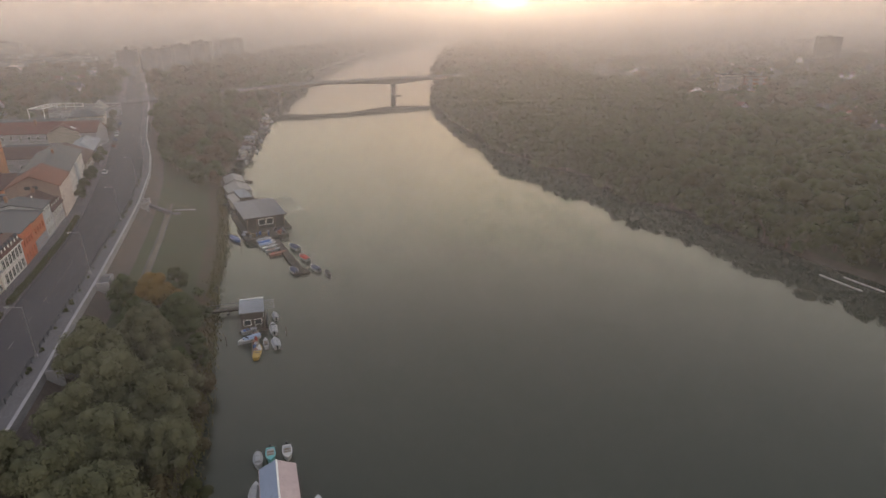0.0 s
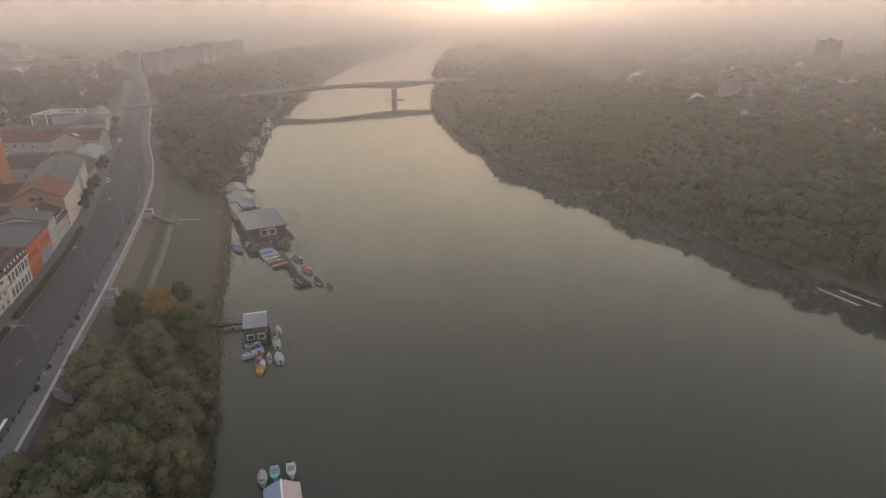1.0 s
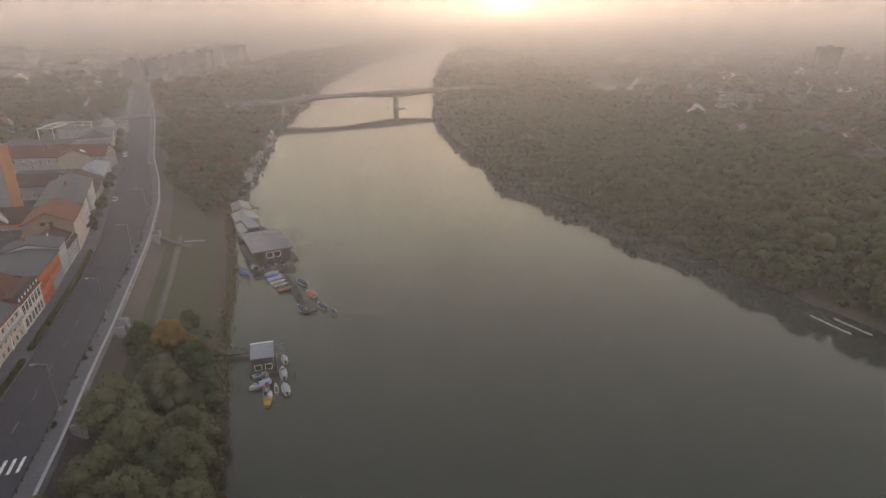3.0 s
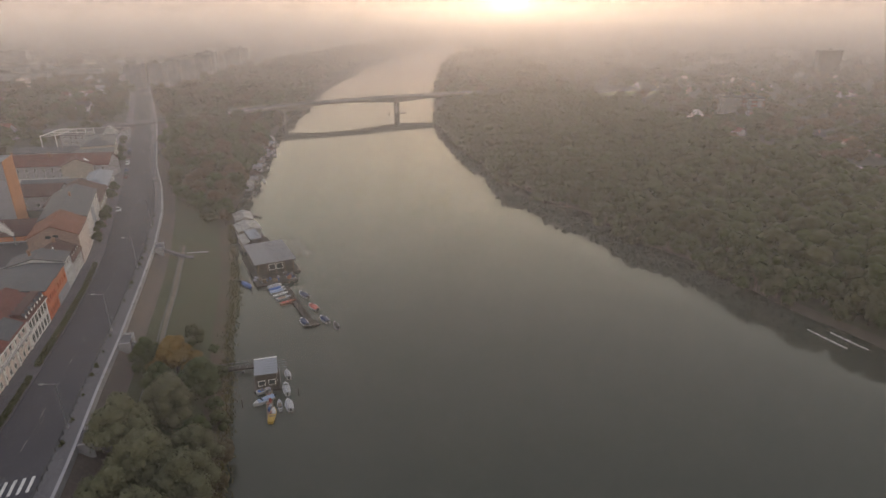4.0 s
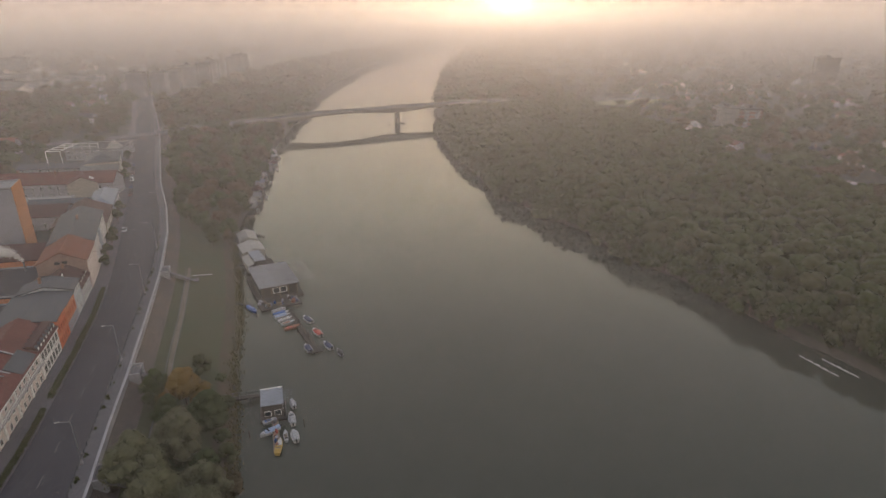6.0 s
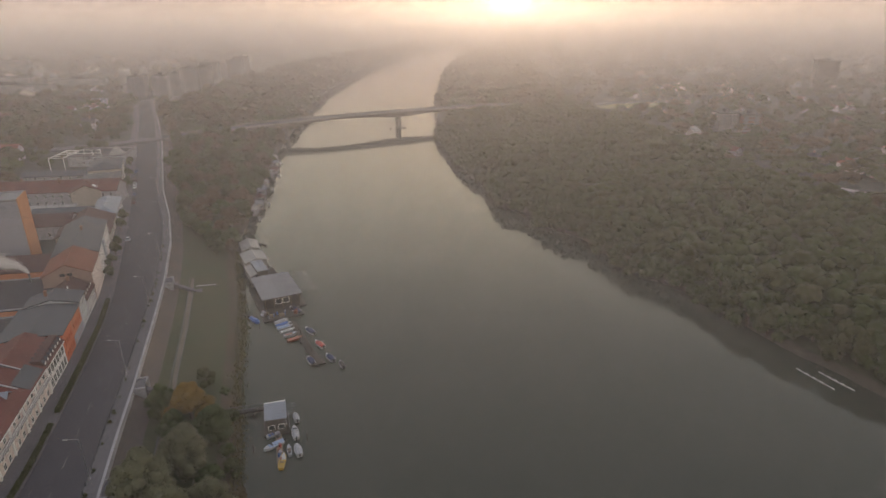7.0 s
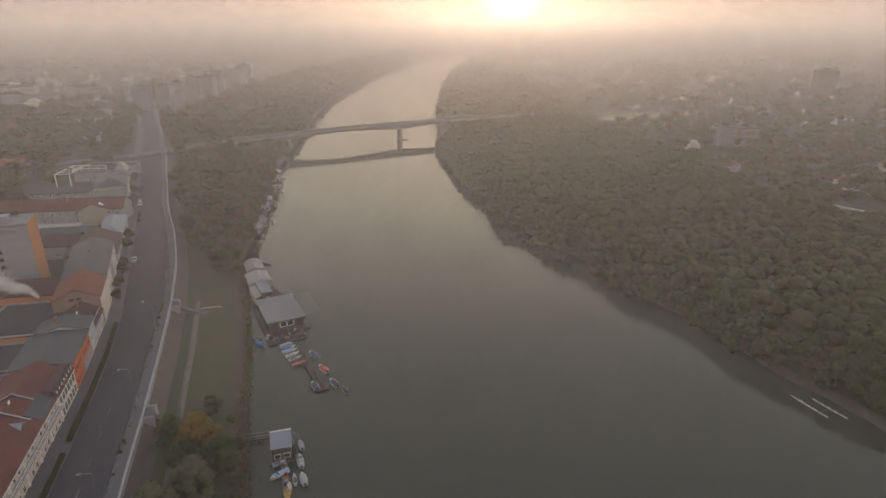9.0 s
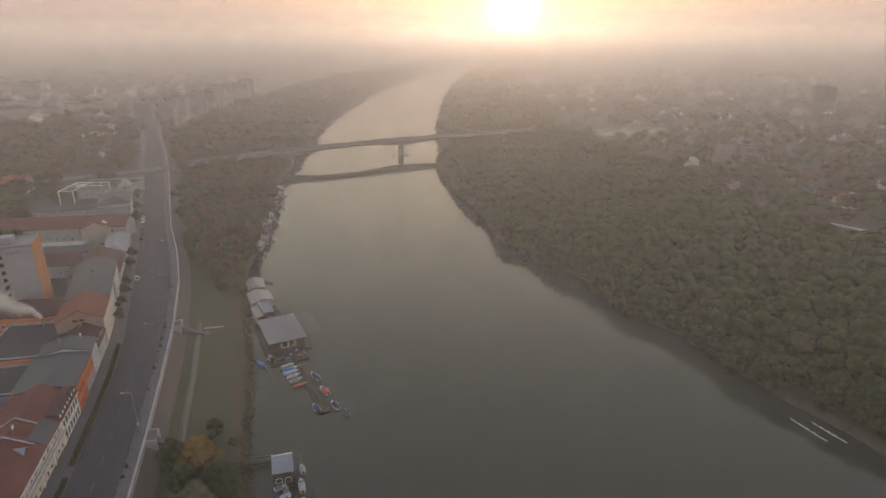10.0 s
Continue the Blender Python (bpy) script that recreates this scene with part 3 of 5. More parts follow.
FOREST_EDGE = curve_of([(0, 330), (120, 230), (230, 186), (279, 172), (336, 160), (399, 155), (515, 124), (540, 60), (560, 20), (600, -5)])
mid_var = [crown_arrays(100 + i, lobes=8, leaves=330, leaf=0.055, wide=0.36, base=0.12, soft=True) for i in range(7)]
far_var = [crown_arrays(200 + i, lobes=4, leaves=50, leaf=0.16, wide=0.30, base=0.15) for i in range(6)]
far_var = [(np.concatenate([v[:, :2] * 1.25, v[:, 2:]], 1), t, nv) for v, t, nv in far_var]
places = []
for y in np.arange(20, 560, 7.4):
    x = RIGHT(y) + 15
    while x < FOREST_EDGE(y):
        px, py = x + rng.uniform(-2.5, 2.5), y + rng.uniform(-2.5, 2.5)
        if not (abs(py - (411.3 + (px + 197.5) * 0.561)) < 16):
            places.append((px, py, rng.uniform(11, 14) + 4.0 * noise.noise(Vector((px * 0.015, py * 0.015, 0))), rng.uniform(1.05, 1.55), int(rng.integers(0, 21)), rng.uniform(0, 6.28)))
        x += 7.6
woods("forest", places, mid_var, "dense mixed wood in early autumn on the flood plain", [M["leaf_a"], M["leaf_d"], M["leaf_a"], M["leaf_d"], M["leaf_a"]])


def in_river(x, y, margin=4):
    return LEFT(y) - margin < x < RIGHT(y) + margin


def near_road(x, y):
    if x < -190 and abs(y - (395 + (x + 226) * 0.53)) < 10:
        return True
    b = 411.3 + (x + 197.5) * 0.561 if x < 175 else 615 + (x - 175) * 0.14
    return abs(y - b) < (17 if -260 < x < 110 else 9) or (ROAD_L(y) - 5 < x < WALL(y) + 4)


# ---- woods and gardens in the distance ----
places = []
y = 475.0
while y < 3200:
    step = 6.5 + 0.006 * y
    for side in (0, 1):
        o = 4.0
        depth = 120 if side == 0 else (130 if y < 1400 else 220)
        if side == 1 and y < 545:
            depth = 0
        while o < depth:
            x = (LEFT(y) - o if side == 0 else RIGHT(y) + o) + rng.uniform(-2, 2)
            py = y + rng.uniform(-3, 3)
            if not near_road(x, py):
                places.append((x, py, rng.uniform(11, 17), rng.uniform(1.0, 1.4), int(rng.integers(0, 30)), rng.uniform(0, 6.28)))
            o += step
    y += step
woods("far_woods", places, far_var, "hazy belts of trees along both river banks", [M["leaf_a"], M["leaf_d"], M["leaf_e"]])
places = []
for _ in range(11000):
    y = 60 + 3400 * rng.uniform(0, 1) ** 1.5
    side = rng.integers(0, 2)
    if side:
        low = FOREST_EDGE(y) if y < 515 else RIGHT(y) + 130
        x = rng.uniform(low, max(low + 60, 0.95 * y + 260))
    else:
        x = -rng.uniform(150, 0.95 * y + 260)
        if x > (FACADE(y) - 45 if y < 345 else ROAD_L(min(y, 1300)) - 6):
            continue
    if in_river(x, y, 100) or near_road(x, y):
        continue
    if 140 < x < 235 and 560 < y < 625:
        continue
    places.append((x, y, rng.uniform(6, 13), rng.uniform(1.0, 1.6), int(rng.integers(0, 30)), rng.uniform(0, 6.28)))
for x0, x1, y0, y1, n in ((-430, -246, 330, 610, 330), (190, 520, 270, 800, 300), (-260, -120, 60, 330, 60)):
    for _ in range(n):
        x, y = rng.uniform(x0, x1), rng.uniform(y0, y1)
        if near_road(x, y) or x > ROAD_L(y) - 45 and y < 345 and x < 0 or 0 < x < FOREST_EDGE(min(y, 515)):
            continue
        places.append((x, y, rng.uniform(6, 12), rng.uniform(1.0, 1.6), int(rng.integers(0, 30)), rng.uniform(0, 6.28)))
woods("garden_trees", places, far_var, "scattered garden trees among the houses of the town", [M["leaf_a"], M["leaf_d"], M["leaf_e"]])

# ---- houses ----


def window_meshes(w, h, frame_mat):
    key = (round(w, 2), round(h, 2), frame_mat.name)
    if key not in WINDOWS:
        f = Build()
        t = 0.09
        f.box(-w / 2, -0.07, 0, -w / 2 + t, 0.02, h).box(w / 2 - t, -0.07, 0, w / 2, 0.02, h)
        f.box(-w / 2 + t, -0.07, h - t, w / 2 - t, 0.02, h).box(-w / 2 - 0.08, -0.14, -0.07, w / 2 + 0.08, 0.02, 0.0)
        f.box(-0.035, -0.06, 0, 0.035, 0.02, h - t)
        p = Build().box(-w / 2 + t, -0.025, 0, w / 2 - t, 0.015, h - t)
        WINDOWS[key] = (f.mesh("window", frame_mat), p.mesh("pane", M["glass"]))
    return WINDOWS[key]


WINDOWS = {}


def windows_on(parent, x0, x1, y, z0, storeys, bays, storey_h, ww, wh, frame_mat, turn=0.0, origin=None):
    f, p = window_meshes(ww, wh, frame_mat)
    base = pose(0, 0, 0) if origin is None else origin
    for s in range(storeys):
        for b in range(bays):
            x = x0 + (x1 - x0) * (b + 0.5) / bays
            o = part("window", f, None, parent, at=base @ pose(x, y - 0.02, z0 + s * storey_h))
            part("pane", p, None, o)


def gable_roof(w, d, h, rh, over=0.4, axis=0, thick=0.22):
    """A pitched roof over 0..w by 0..d; the ridge runs along x (axis 0) or y (axis 1)."""
    b = Build()
    if axis == 0:
        a = [(-over, h), (d / 2, h + rh), (d + over, h)]
        s = [[(x, a[0][0], a[0][1] - 0.15), (x, a[1][0], a[1][1]), (x, a[2][0], a[2][1] - 0.15), (x, a[2][0], a[2][1] - 0.15 - thick), (x, a[1][0], a[1][1] - thick * 1.3), (x, a[0][0], a[0][1] - 0.15 - thick)] for x in (-over, w + over)]
    else:
        s = [[(-over, y, h - 0.15), (w / 2, y, h + rh), (w + over, y, h - 0.15), (w + over, y, h - 0.15 - thick), (w / 2, y, h + rh - thick * 1.3), (-over, y, h - 0.15 - thick)] for y in (-over, d + over)]
    return b.loft(s)


def hip_roof(w, d, h, rh, over=0.4):
    i = min(w, d) / 2
    o = over
    if w >= d:
        r0, r1 = (i, d / 2, h + rh), (w - i, d / 2, h + rh)
    else:
        r0, r1 = (w / 2, i, h + rh), (w / 2, d - i, h + rh)
    v = [(-o, -o, h - 0.1), (w + o, -o, h - 0.1), (w + o, d + o, h - 0.1), (-o, d + o, h - 0.1), r0, r1,
         (-o, -o, h - 0.3), (w + o, -o, h - 0.3), (w + o, d + o, h - 0.3), (-o, d + o, h - 0.3)]
    side = [(6, 7, 1, 0), (7, 8, 2, 1), (8, 9, 3, 2), (9, 6, 0, 3), (9, 8, 7, 6)]
    if w >= d:
        return Build().add(v, [(0, 1, 5, 4), (1, 2, 5), (2, 3, 4, 5), (3, 0, 4)] + side)
    return Build().add(v, [(0, 1, 4), (1, 2, 5, 4), (2, 3, 5), (3, 0, 4, 5)] + side)


def wall_build(w, d, h, rh=0.0, axis=None, low=-0.4):
    b = Build().box(0, 0, low, w, d, h - 0.32)
    if axis == 0:
        for x0, x1 in ((0.0, 0.3), (w - 0.3, w)):
            b.loft([[(x, 0, h - 0.32), (x, d, h - 0.32), (x, d / 2, h + rh - 0.34)] for x in (x0, x1)])
    elif axis == 1:
        for y0, y1 in ((0.0, 0.3), (d - 0.3, d)):
            b.loft([[(0, q, h - 0.32), (w, q, h - 0.32), (w / 2, q, h + rh - 0.34)] for q in (y0, y1)])
    return b


def house(label, m, w, d, h, rh, wall, roof, kind="gable", axis=0, front=(0, 0), side=(0, 0), storey_h=3.3, sill=1.1, ww=1.1, wh=1.6, frame=None, group="", chimneys=0, name="house", seed=0, category="house"):
    ob = thing(name, label, category, m, group=group)
    part("wall", wall_build(w, d, h, rh, axis if kind == "gable" else None), wall, ob)
    if kind == "gable":
        part("roof", gable_roof(w, d, h, rh, axis=axis), roof, ob)
    elif kind == "hip":
        part("roof", hip_roof(w, d, h, rh), roof, ob)
    else:
        b = Build().box(-0.1, -0.1, h - 0.32, w + 0.1, d + 0.1, h)
        part("roof", b, roof, ob)
        p = Build().box(-0.15, -0.15, h, w + 0.15, 0.15, h + 0.4).box(-0.15, d - 0.15, h, w + 0.15, d + 0.15, h + 0.4)
        p.box(-0.15, 0.15, h, 0.15, d - 0.15, h + 0.4).box(w - 0.15, 0.15, h, w + 0.15, d - 0.15, h + 0.4)
        part("parapet", p, M["concrete"], ob)
    fm = frame or M["white_paint"]
    if front[0]:
        windows_on(ob, 0.6, w - 0.6, 0, sill, front[0], front[1], storey_h, ww, wh, fm)
    if side[0]:
        windows_on(ob, 0.8, d - 0.8, 0, sill, side[0], side[1], storey_h, ww, wh, fm, origin=pose(0, d, 0, 0, 0, -90))
    r = np.random.default_rng(seed + 1)
    for _ in range(chimneys):
        cx, cy = r.uniform(0.2, 0.8) * w, r.uniform(0.35, 0.65) * d
        part("chimney", Build().box(cx - 0.35, cy - 0.3, h, cx + 0.35, cy + 0.3, h + rh + 1.0).box(cx - 0.42, cy - 0.37, h + rh + 1.0, cx + 0.42, cy + 0.37, h + rh + 1.15), paint("chimney_brick", (0.25, 0.14, 0.10)), ob)
    return ob


def row_pose(y0, y1, off=0.0):
    """The pose of a house in the street's row from y0 to y1, and its width."""
    a, b = Vector((FACADE(y0) + off, y0, 0)), Vector((FACADE(y1) + off, y1, 0))
    t = b - a
    return pose(a.x, a.y, ROAD_Z + 0.1, 0, 0, math.degrees(math.atan2(t.y, t.x))), t.length


CREAM, WHITE, ORANGE = paint("cream_plaster", (0.58, 0.48, 0.44)), paint("white_plaster", (0.32, 0.30, 0.33)), paint("orange_plaster", (0.50, 0.13, 0.06))
GREYP, PINK, YELLOW = paint("grey_plaster", (0.28, 0.27, 0.31)), paint("pink_plaster", (0.26, 0.175, 0.15)), paint("yellow_plaster", (0.62, 0.42, 0.08))
TERRA, BEIGE, BLUEG = paint("terracotta_plaster", (0.52, 0.21, 0.12)), paint("beige_plaster", (0.36, 0.31, 0.27)), paint("blue_grey_plaster", (0.40, 0.42, 0.46))

# cream block with a long balcony
m, w = row_pose(50, 113)
cream = house("cream three-storey block with a balcony under a red roof", m, w, 15, 6.9, 3.2, CREAM, M["roof_red"], front=(3, 26), storey_h=2.2, sill=0.5, ww=1.15, wh=1.35, seed=1, name="apartment_house")
part("balcony", Build().box(0.5, -1.1, 4.45, w - 0.5, -0.15, 4.6), M["concrete"], cream)
part("band", Build().box(0, -0.12, 3.95, w, -0.002, 4.3), paint("dark_red_band", (0.30, 0.06, 0.06)), cream)
part("cornice", Build().box(-0.2, -0.45, 6.4, w, -0.005, 6.7), M["white_paint"], cream)
part("balcony_rail", Build().box(0.5, -1.1, 5.4, w - 0.5, -1.02, 5.5), M["white_paint"], cream)
baluster = Build().box(-0.05, -0.03, 0, 0.05, 0.03, 0.8).mesh("baluster", M["white_paint"])
for k in range(int((w - 1) / 0.6)):
    part("baluster", baluster, None, cream, at=pose(0.8 + k * 0.6, -1.06, 4.6))
pilaster = Build().box(-0.22, -0.3, 0, 0.22, -0.005, 6.4).mesh("pilaster", M["white_paint"])
for k in range(10):
    part("pilaster", pilaster, None, cream, at=pose(0.3 + k * (w - 0.6) / 9, 0, 0))
# fire walls with white copings stand between the roofs of the block
for x in (w - 9.5, w - 2.6):
    f = part("fire_wall", Build().loft([[(x + a, -0.3, 6.3), (x + a, 7.5, 10.6), (x + a, 15.3, 6.3), (x + a, 15.3, 5.8), (x + a, -0.3, 5.8)] for a in (0, 0.35)]), M["roof_slate"], cream)
    part("coping", Build().loft([[(x + a, -0.4, 6.34), (x + a, 7.5, 10.64), (x + a, 15.4, 6.34), (x + a, 15.4, 6.46), (x + a, 7.5, 10.76), (x + a, -0.4, 6.46)] for a in (-0.03, 0.38)]), M["concrete"], f)
part("slate_strip", Build().loft([[(x, -0.42, 6.7), (x, 3.4, 8.75), (x, 3.4, 8.55), (x, -0.42, 6.5)] for x in (w - 9.0, w - 0.6)]), M["roof_slate"], cream)
for k in range(2):
    part("dormer", gable_roof(2.2, 4.0, 0.9, 0.9, axis=1).box(0.1, 0.2, -0.6, 2.1, 3.6, 0.72), M["roof_blue"], cream, at=pose(w * (0.35 + 0.45 * k), 3.0, 7.3))
dish = Build().tube((0, 0, 0), (0, 0, 1.6), 0.05, 0.04, 6)
part("dish_mast", dish, M["metal"], cream, at=pose(w - 7, 6.5, 9.8))
part("satellite_dish", Build().loft([[(r * math.cos(a), q, 1.6 + r * math.sin(a)) for a in np.linspace(0, 2 * math.pi, 14, endpoint=False)] for r, q in ((0.55, -0.28), (0.35, -0.12), (0.06, -0.05))]), M["white_paint"], cream, at=pose(w - 7, 6.5, 9.8))
# white block with slate-edged dormers
m, w = row_pose(113.3, 125.6)
white = house("white plastered block with tall windows and slate dormers", m, w, 15, 6.7, 3.2, paint("bright_plaster", (0.62, 0.57, 0.57)), M["roof_red"], front=(2, 6), storey_h=3.15, sill=0.5, ww=1.5, wh=2.2, seed=2, name="apartment_house")
part("mansard", Build().loft([[(x, -0.35, 6.45), (x, 0.9, 8.3), (x, 2.6, 8.5), (x, 2.6, 7.1)] for x in (0.0, w)]), M["roof_brown"], white)
part("cornice", Build().box(-0.1, -0.42, 6.1, w + 0.1, -0.36, 6.4), M["white_paint"], white)
for k in range(7):
    d = part("dormer", Build().box(-0.42, 0.1, 6.8, 0.42, 2.2, 7.8).loft([[(-0.55, q, 7.8), (0.55, q, 7.8), (0, q, 8.2)] for q in (0.0, 4.6)]), M["roof_slate"], white, at=pose(w * (k + 0.5) / 7, 0, 0))
    part("dormer_window", Build().box(-0.3, 0.04, 6.95, 0.3, 0.09, 7.65), M["white_paint"], d)
# orange house in two tones
m, w = row_pose(125.9, 134)
o1 = house("bright orange house with rows of small windows", m, w, 14, 8.2, 0.9, ORANGE, M["roof_slate"], axis=0, front=(2, 4), storey_h=3.1, sill=1.0, ww=0.9, wh=1.5, frame=ORANGE, name="town_house")
for z in (3.3, 6.6):
    part("band", Build().box(0, -0.1, z, w, -0.003, z + 0.25), paint("pale_orange_plaster", (0.46, 0.16, 0.08)), o1)
m, w = row_pose(134.2, 143.4)
o2 = house("pale orange house with a grey sheet roof", m, w, 14, 7.9, 0.9, paint("pale_orange_plaster", (0.46, 0.16, 0.08)), M["roof_slate"], front=(2, 4), storey_h=3.1, sill=1.0, ww=0.9, wh=1.5, frame=ORANGE, name="town_house")
part("shop_front", Build().box(0, -0.14, 0, w, -0.004, 2.7), GREYP, o2)
m, w = row_pose(143.6, 150.4)
house("narrow grey town house with white windows", m, w, 13, 8.4, 1.6, BLUEG, M["roof_slate"], front=(3, 3), storey_h=2.6, sill=0.9, ww=1.0, wh=1.4, name="town_house", chimneys=1)
m, w = row_pose(150.6, 161.0)
brown = house("low town house with dormers in a brown tile roof", m, w, 11, 5.4, 3.4, WHITE, M["roof_brown"], front=(2, 6), storey_h=2.5, sill=0.7, ww=1.0, wh=1.5, name="town_house", chimneys=1, seed=3)
for k in range(5):
    d = part("dormer", Build().box(-0.45, 0.5, 5.3, 0.45, 2.6, 6.5).box(-0.55, 0.4, 6.5, 0.55, 3.0, 6.62), M["roof_brown"], brown, at=pose(w * (k + 0.5) / 5, 0, 0))
    part("dormer_window", Build().box(-0.33, 0.44, 5.6, 0.33, 0.49, 6.4), M["white_paint"], d)
part("satellite_dish", Build().loft([[(r * math.cos(a), q, r * math.sin(a)) for a in np.linspace(0, 2 * math.pi, 14, endpoint=False)] for r, q in ((0.6, -0.3), (0.4, -0.12), (0.06, -0.05))]), M["white_paint"], brown, at=pose(2.0, 4.6, 8.9))
# tan house with a tall gable and an orange roof
m, w = row_pose(161.6, 177)
tan = house("tall tan house with an orange tiled roof", m, w, 13, 9.6, 3.2, PINK, M["roof_orange"], front=(3, 6), storey_h=3.0, sill=1.0, ww=1.1, wh=1.6, name="town_house", seed=4)
part("front_facing", Build().box(0.02, -0.1, 0, w - 0.02, -0.004, 9.2), CREAM, tan)
for y0 in (5.0, 6.9):
    f = part("attic_window", Build().box(-0.04, y0, 8.9, 0.05, y0 + 1.4, 9.8), M["dark_metal"], tan)
    part("pane", Build().box(-0.06, y0 + 0.1, 9.0, -0.041, y0 + 1.3, 9.7), M["glass"], f)
part("gable_window", Build().box(-0.04, 8.3, 5.2, 0.05, 9.1, 6.2), M["glass"], tan)
m, w = row_pose(177.3, 208.6)
far_white = house("long white town house with a grey-green sheet roof", m, w, 13, 9.9, 2.6, paint("bright_plaster", (0.62, 0.57, 0.57)), M["roof_slate"], front=(3, 11), storey_h=3.0, sill=1.0, ww=1.2, wh=1.7, name="town_house", chimneys=1, seed=5)
part("bay", Build().box(w * 0.35, -0.7, 2.6, w * 0.35 + 3.0, -0.004, 9.3), BLUEG, far_white)
m, w = row_pose(210, 232)
house("broad house under a dark red roof", m, w, 18, 4.6, 4.0, BEIGE, M["roof_brown"], front=(1, 7), storey_h=3.0, name="town_house", seed=6)
m, w = row_pose(233, 257)
house("house with a pale blue-grey sheet roof", m, w, 9, 4.6, 2.4, WHITE, M["roof_blue"], kind="hip", front=(1, 6), storey_h=3.2, name="town_house", seed=7)
vx = house("red-roofed corner house with a bright skylight", row_pose(258, 268, -9)[0], 10, 12, 7.5, 3.0, BEIGE, M["roof_red"], front=(2, 3), storey_h=3.2, name="town_house", seed=11)
part("skylight", Build().box(3.0, 0.0, -0.06, 6.0, 2.2, 0.1), M["white_paint"], vx, at=Matrix.Translation((0, 1.2, 8.2)) @ Matrix.Rotation(math.atan2(3.0, 6.0), 4, 'X'))
m, w = row_pose(270, 290)
house("beige corner house with white bands and a flat roof", m, w, 16, 8.5, 1.4, BEIGE, M["roof_slate"], kind="hip", front=(3, 7), side=(3, 4), storey_h=2.7, name="town_house", seed=8)
m, w = row_pose(294, 316)
house("beige town house with a hipped slate roof", m, w, 15, 9.0, 3.0, BEIGE, M["roof_slate"], kind="hip", front=(3, 8), storey_h=3.0, name="town_house", seed=9)

# buildings behind the row
house("long white wing with dormers and a red roof", pose(-210.5, 251.4, ROAD_Z, 0, 0, 9), 58, 13, 7.0, 4.0, WHITE, M["roof_red"], front=(2, 16), storey_h=3.1, sill=1.0, name="school_wing", category="school", seed=10, chimneys=2)
house("flat-roofed pale annex with a row of windows", pose(-200.3, 234.0, ROAD_Z, 0, 0, 9), 38, 8, 4.0, 0, WHITE, M["roof_pale"], kind="flat", front=(1, 12), storey_h=3.1, name="annex", category="annex")
house("long low house with white walls and grey roof", pose(-216.7, 288.2, ROAD_Z, 0, 0, 9), 34, 9, 5.6, 1.8, WHITE, M["roof_slate"], front=(2, 8), storey_h=2.6, name="town_house")
t1 = house("ten-storey tower block, grey with an orange end", pose(-154, 176.8, ROAD_Z, 0, 0, 22), 14, 11, 25.9, 0, GREYP, M["roof_grey"], kind="flat", storey_h=2.7, name="tower_block", category="tower block")
part("end_panel", Build().box(14.003, -0.2, 0, 14.25, 11.2, 26.3), paint("orange_panel", (0.42, 0.20, 0.11)), t1)
part("end_panel", Build().box(-6.5, -0.6, 0, -0.16, 9, 25.0), YELLOW, t1)
windows_on(t1, 3.6, 5.4, 0, 3, 8, 1, 2.7, 1.2, 1.2, M["dark_metal"])
for k in range(5):
    part("letter_bar", Build().box(6.4 + k * 0.9, -0.06, 23.2, 6.9 + k * 0.9, -0.003, 24.3), paint("sign_grey", (0.18, 0.18, 0.21)), t1)
part("roof_hut", Build().box(4, 4, 25.9, 8, 8, 28.0), GREYP, t1)
house("dark flat-roofed workshop with pale roof edges", pose(-133.9, 140.0, ROAD_Z, 0, 0, 12), 22, 22, 6.0, 0, TERRA, M["roof_dark"], kind="flat", name="workshop", category="workshop")
house("long workshop under a red-brown tiled roof", pose(-171.7, 161.5, ROAD_Z, 0, 0, 10), 44, 12, 6.5, 3.4, TERRA, M["roof_brown"], front=(1, 12), storey_h=3, sill=2.5, name="workshop", category="workshop", chimneys=1)
house("low store with a dark felt roof", pose(-145.1, 118.6, ROAD_Z, 0, 0, 14), 32, 15, 5.0, 0, GREYP, M["roof_dark"], kind="flat", name="store_house", category="store")
house("back house with a grey sheet roof", pose(-130.8, 102.2, ROAD_Z, 0, 0, 14), 20, 14, 6.5, 2.5, WHITE, M["roof_grey"], name="back_house", chimneys=1)
house("back house with a red roof and plaster chimney", pose(-124.7, 83.8, ROAD_Z, 0, 0, 14), 18, 14, 6.5, 3.0, WHITE, M["roof_red"], name="back_house", chimneys=1)
house("long hall under a brown tiled roof", pose(-194.2, 207.5, ROAD_Z, 0, 0, 10), 46, 13, 5.5, 3.2, WHITE, M["roof_brown"], front=(1, 10), storey_h=3, sill=1.2, name="workshop", category="workshop", chimneys=1, seed=21)
house("grey-roofed hall in the yard", pose(-171.7, 226.9, ROAD_Z, 0, 0, 10), 22, 10, 5.0, 2.0, WHITE, M["roof_slate"], front=(1, 5), storey_h=3, name="back_house", seed=22)
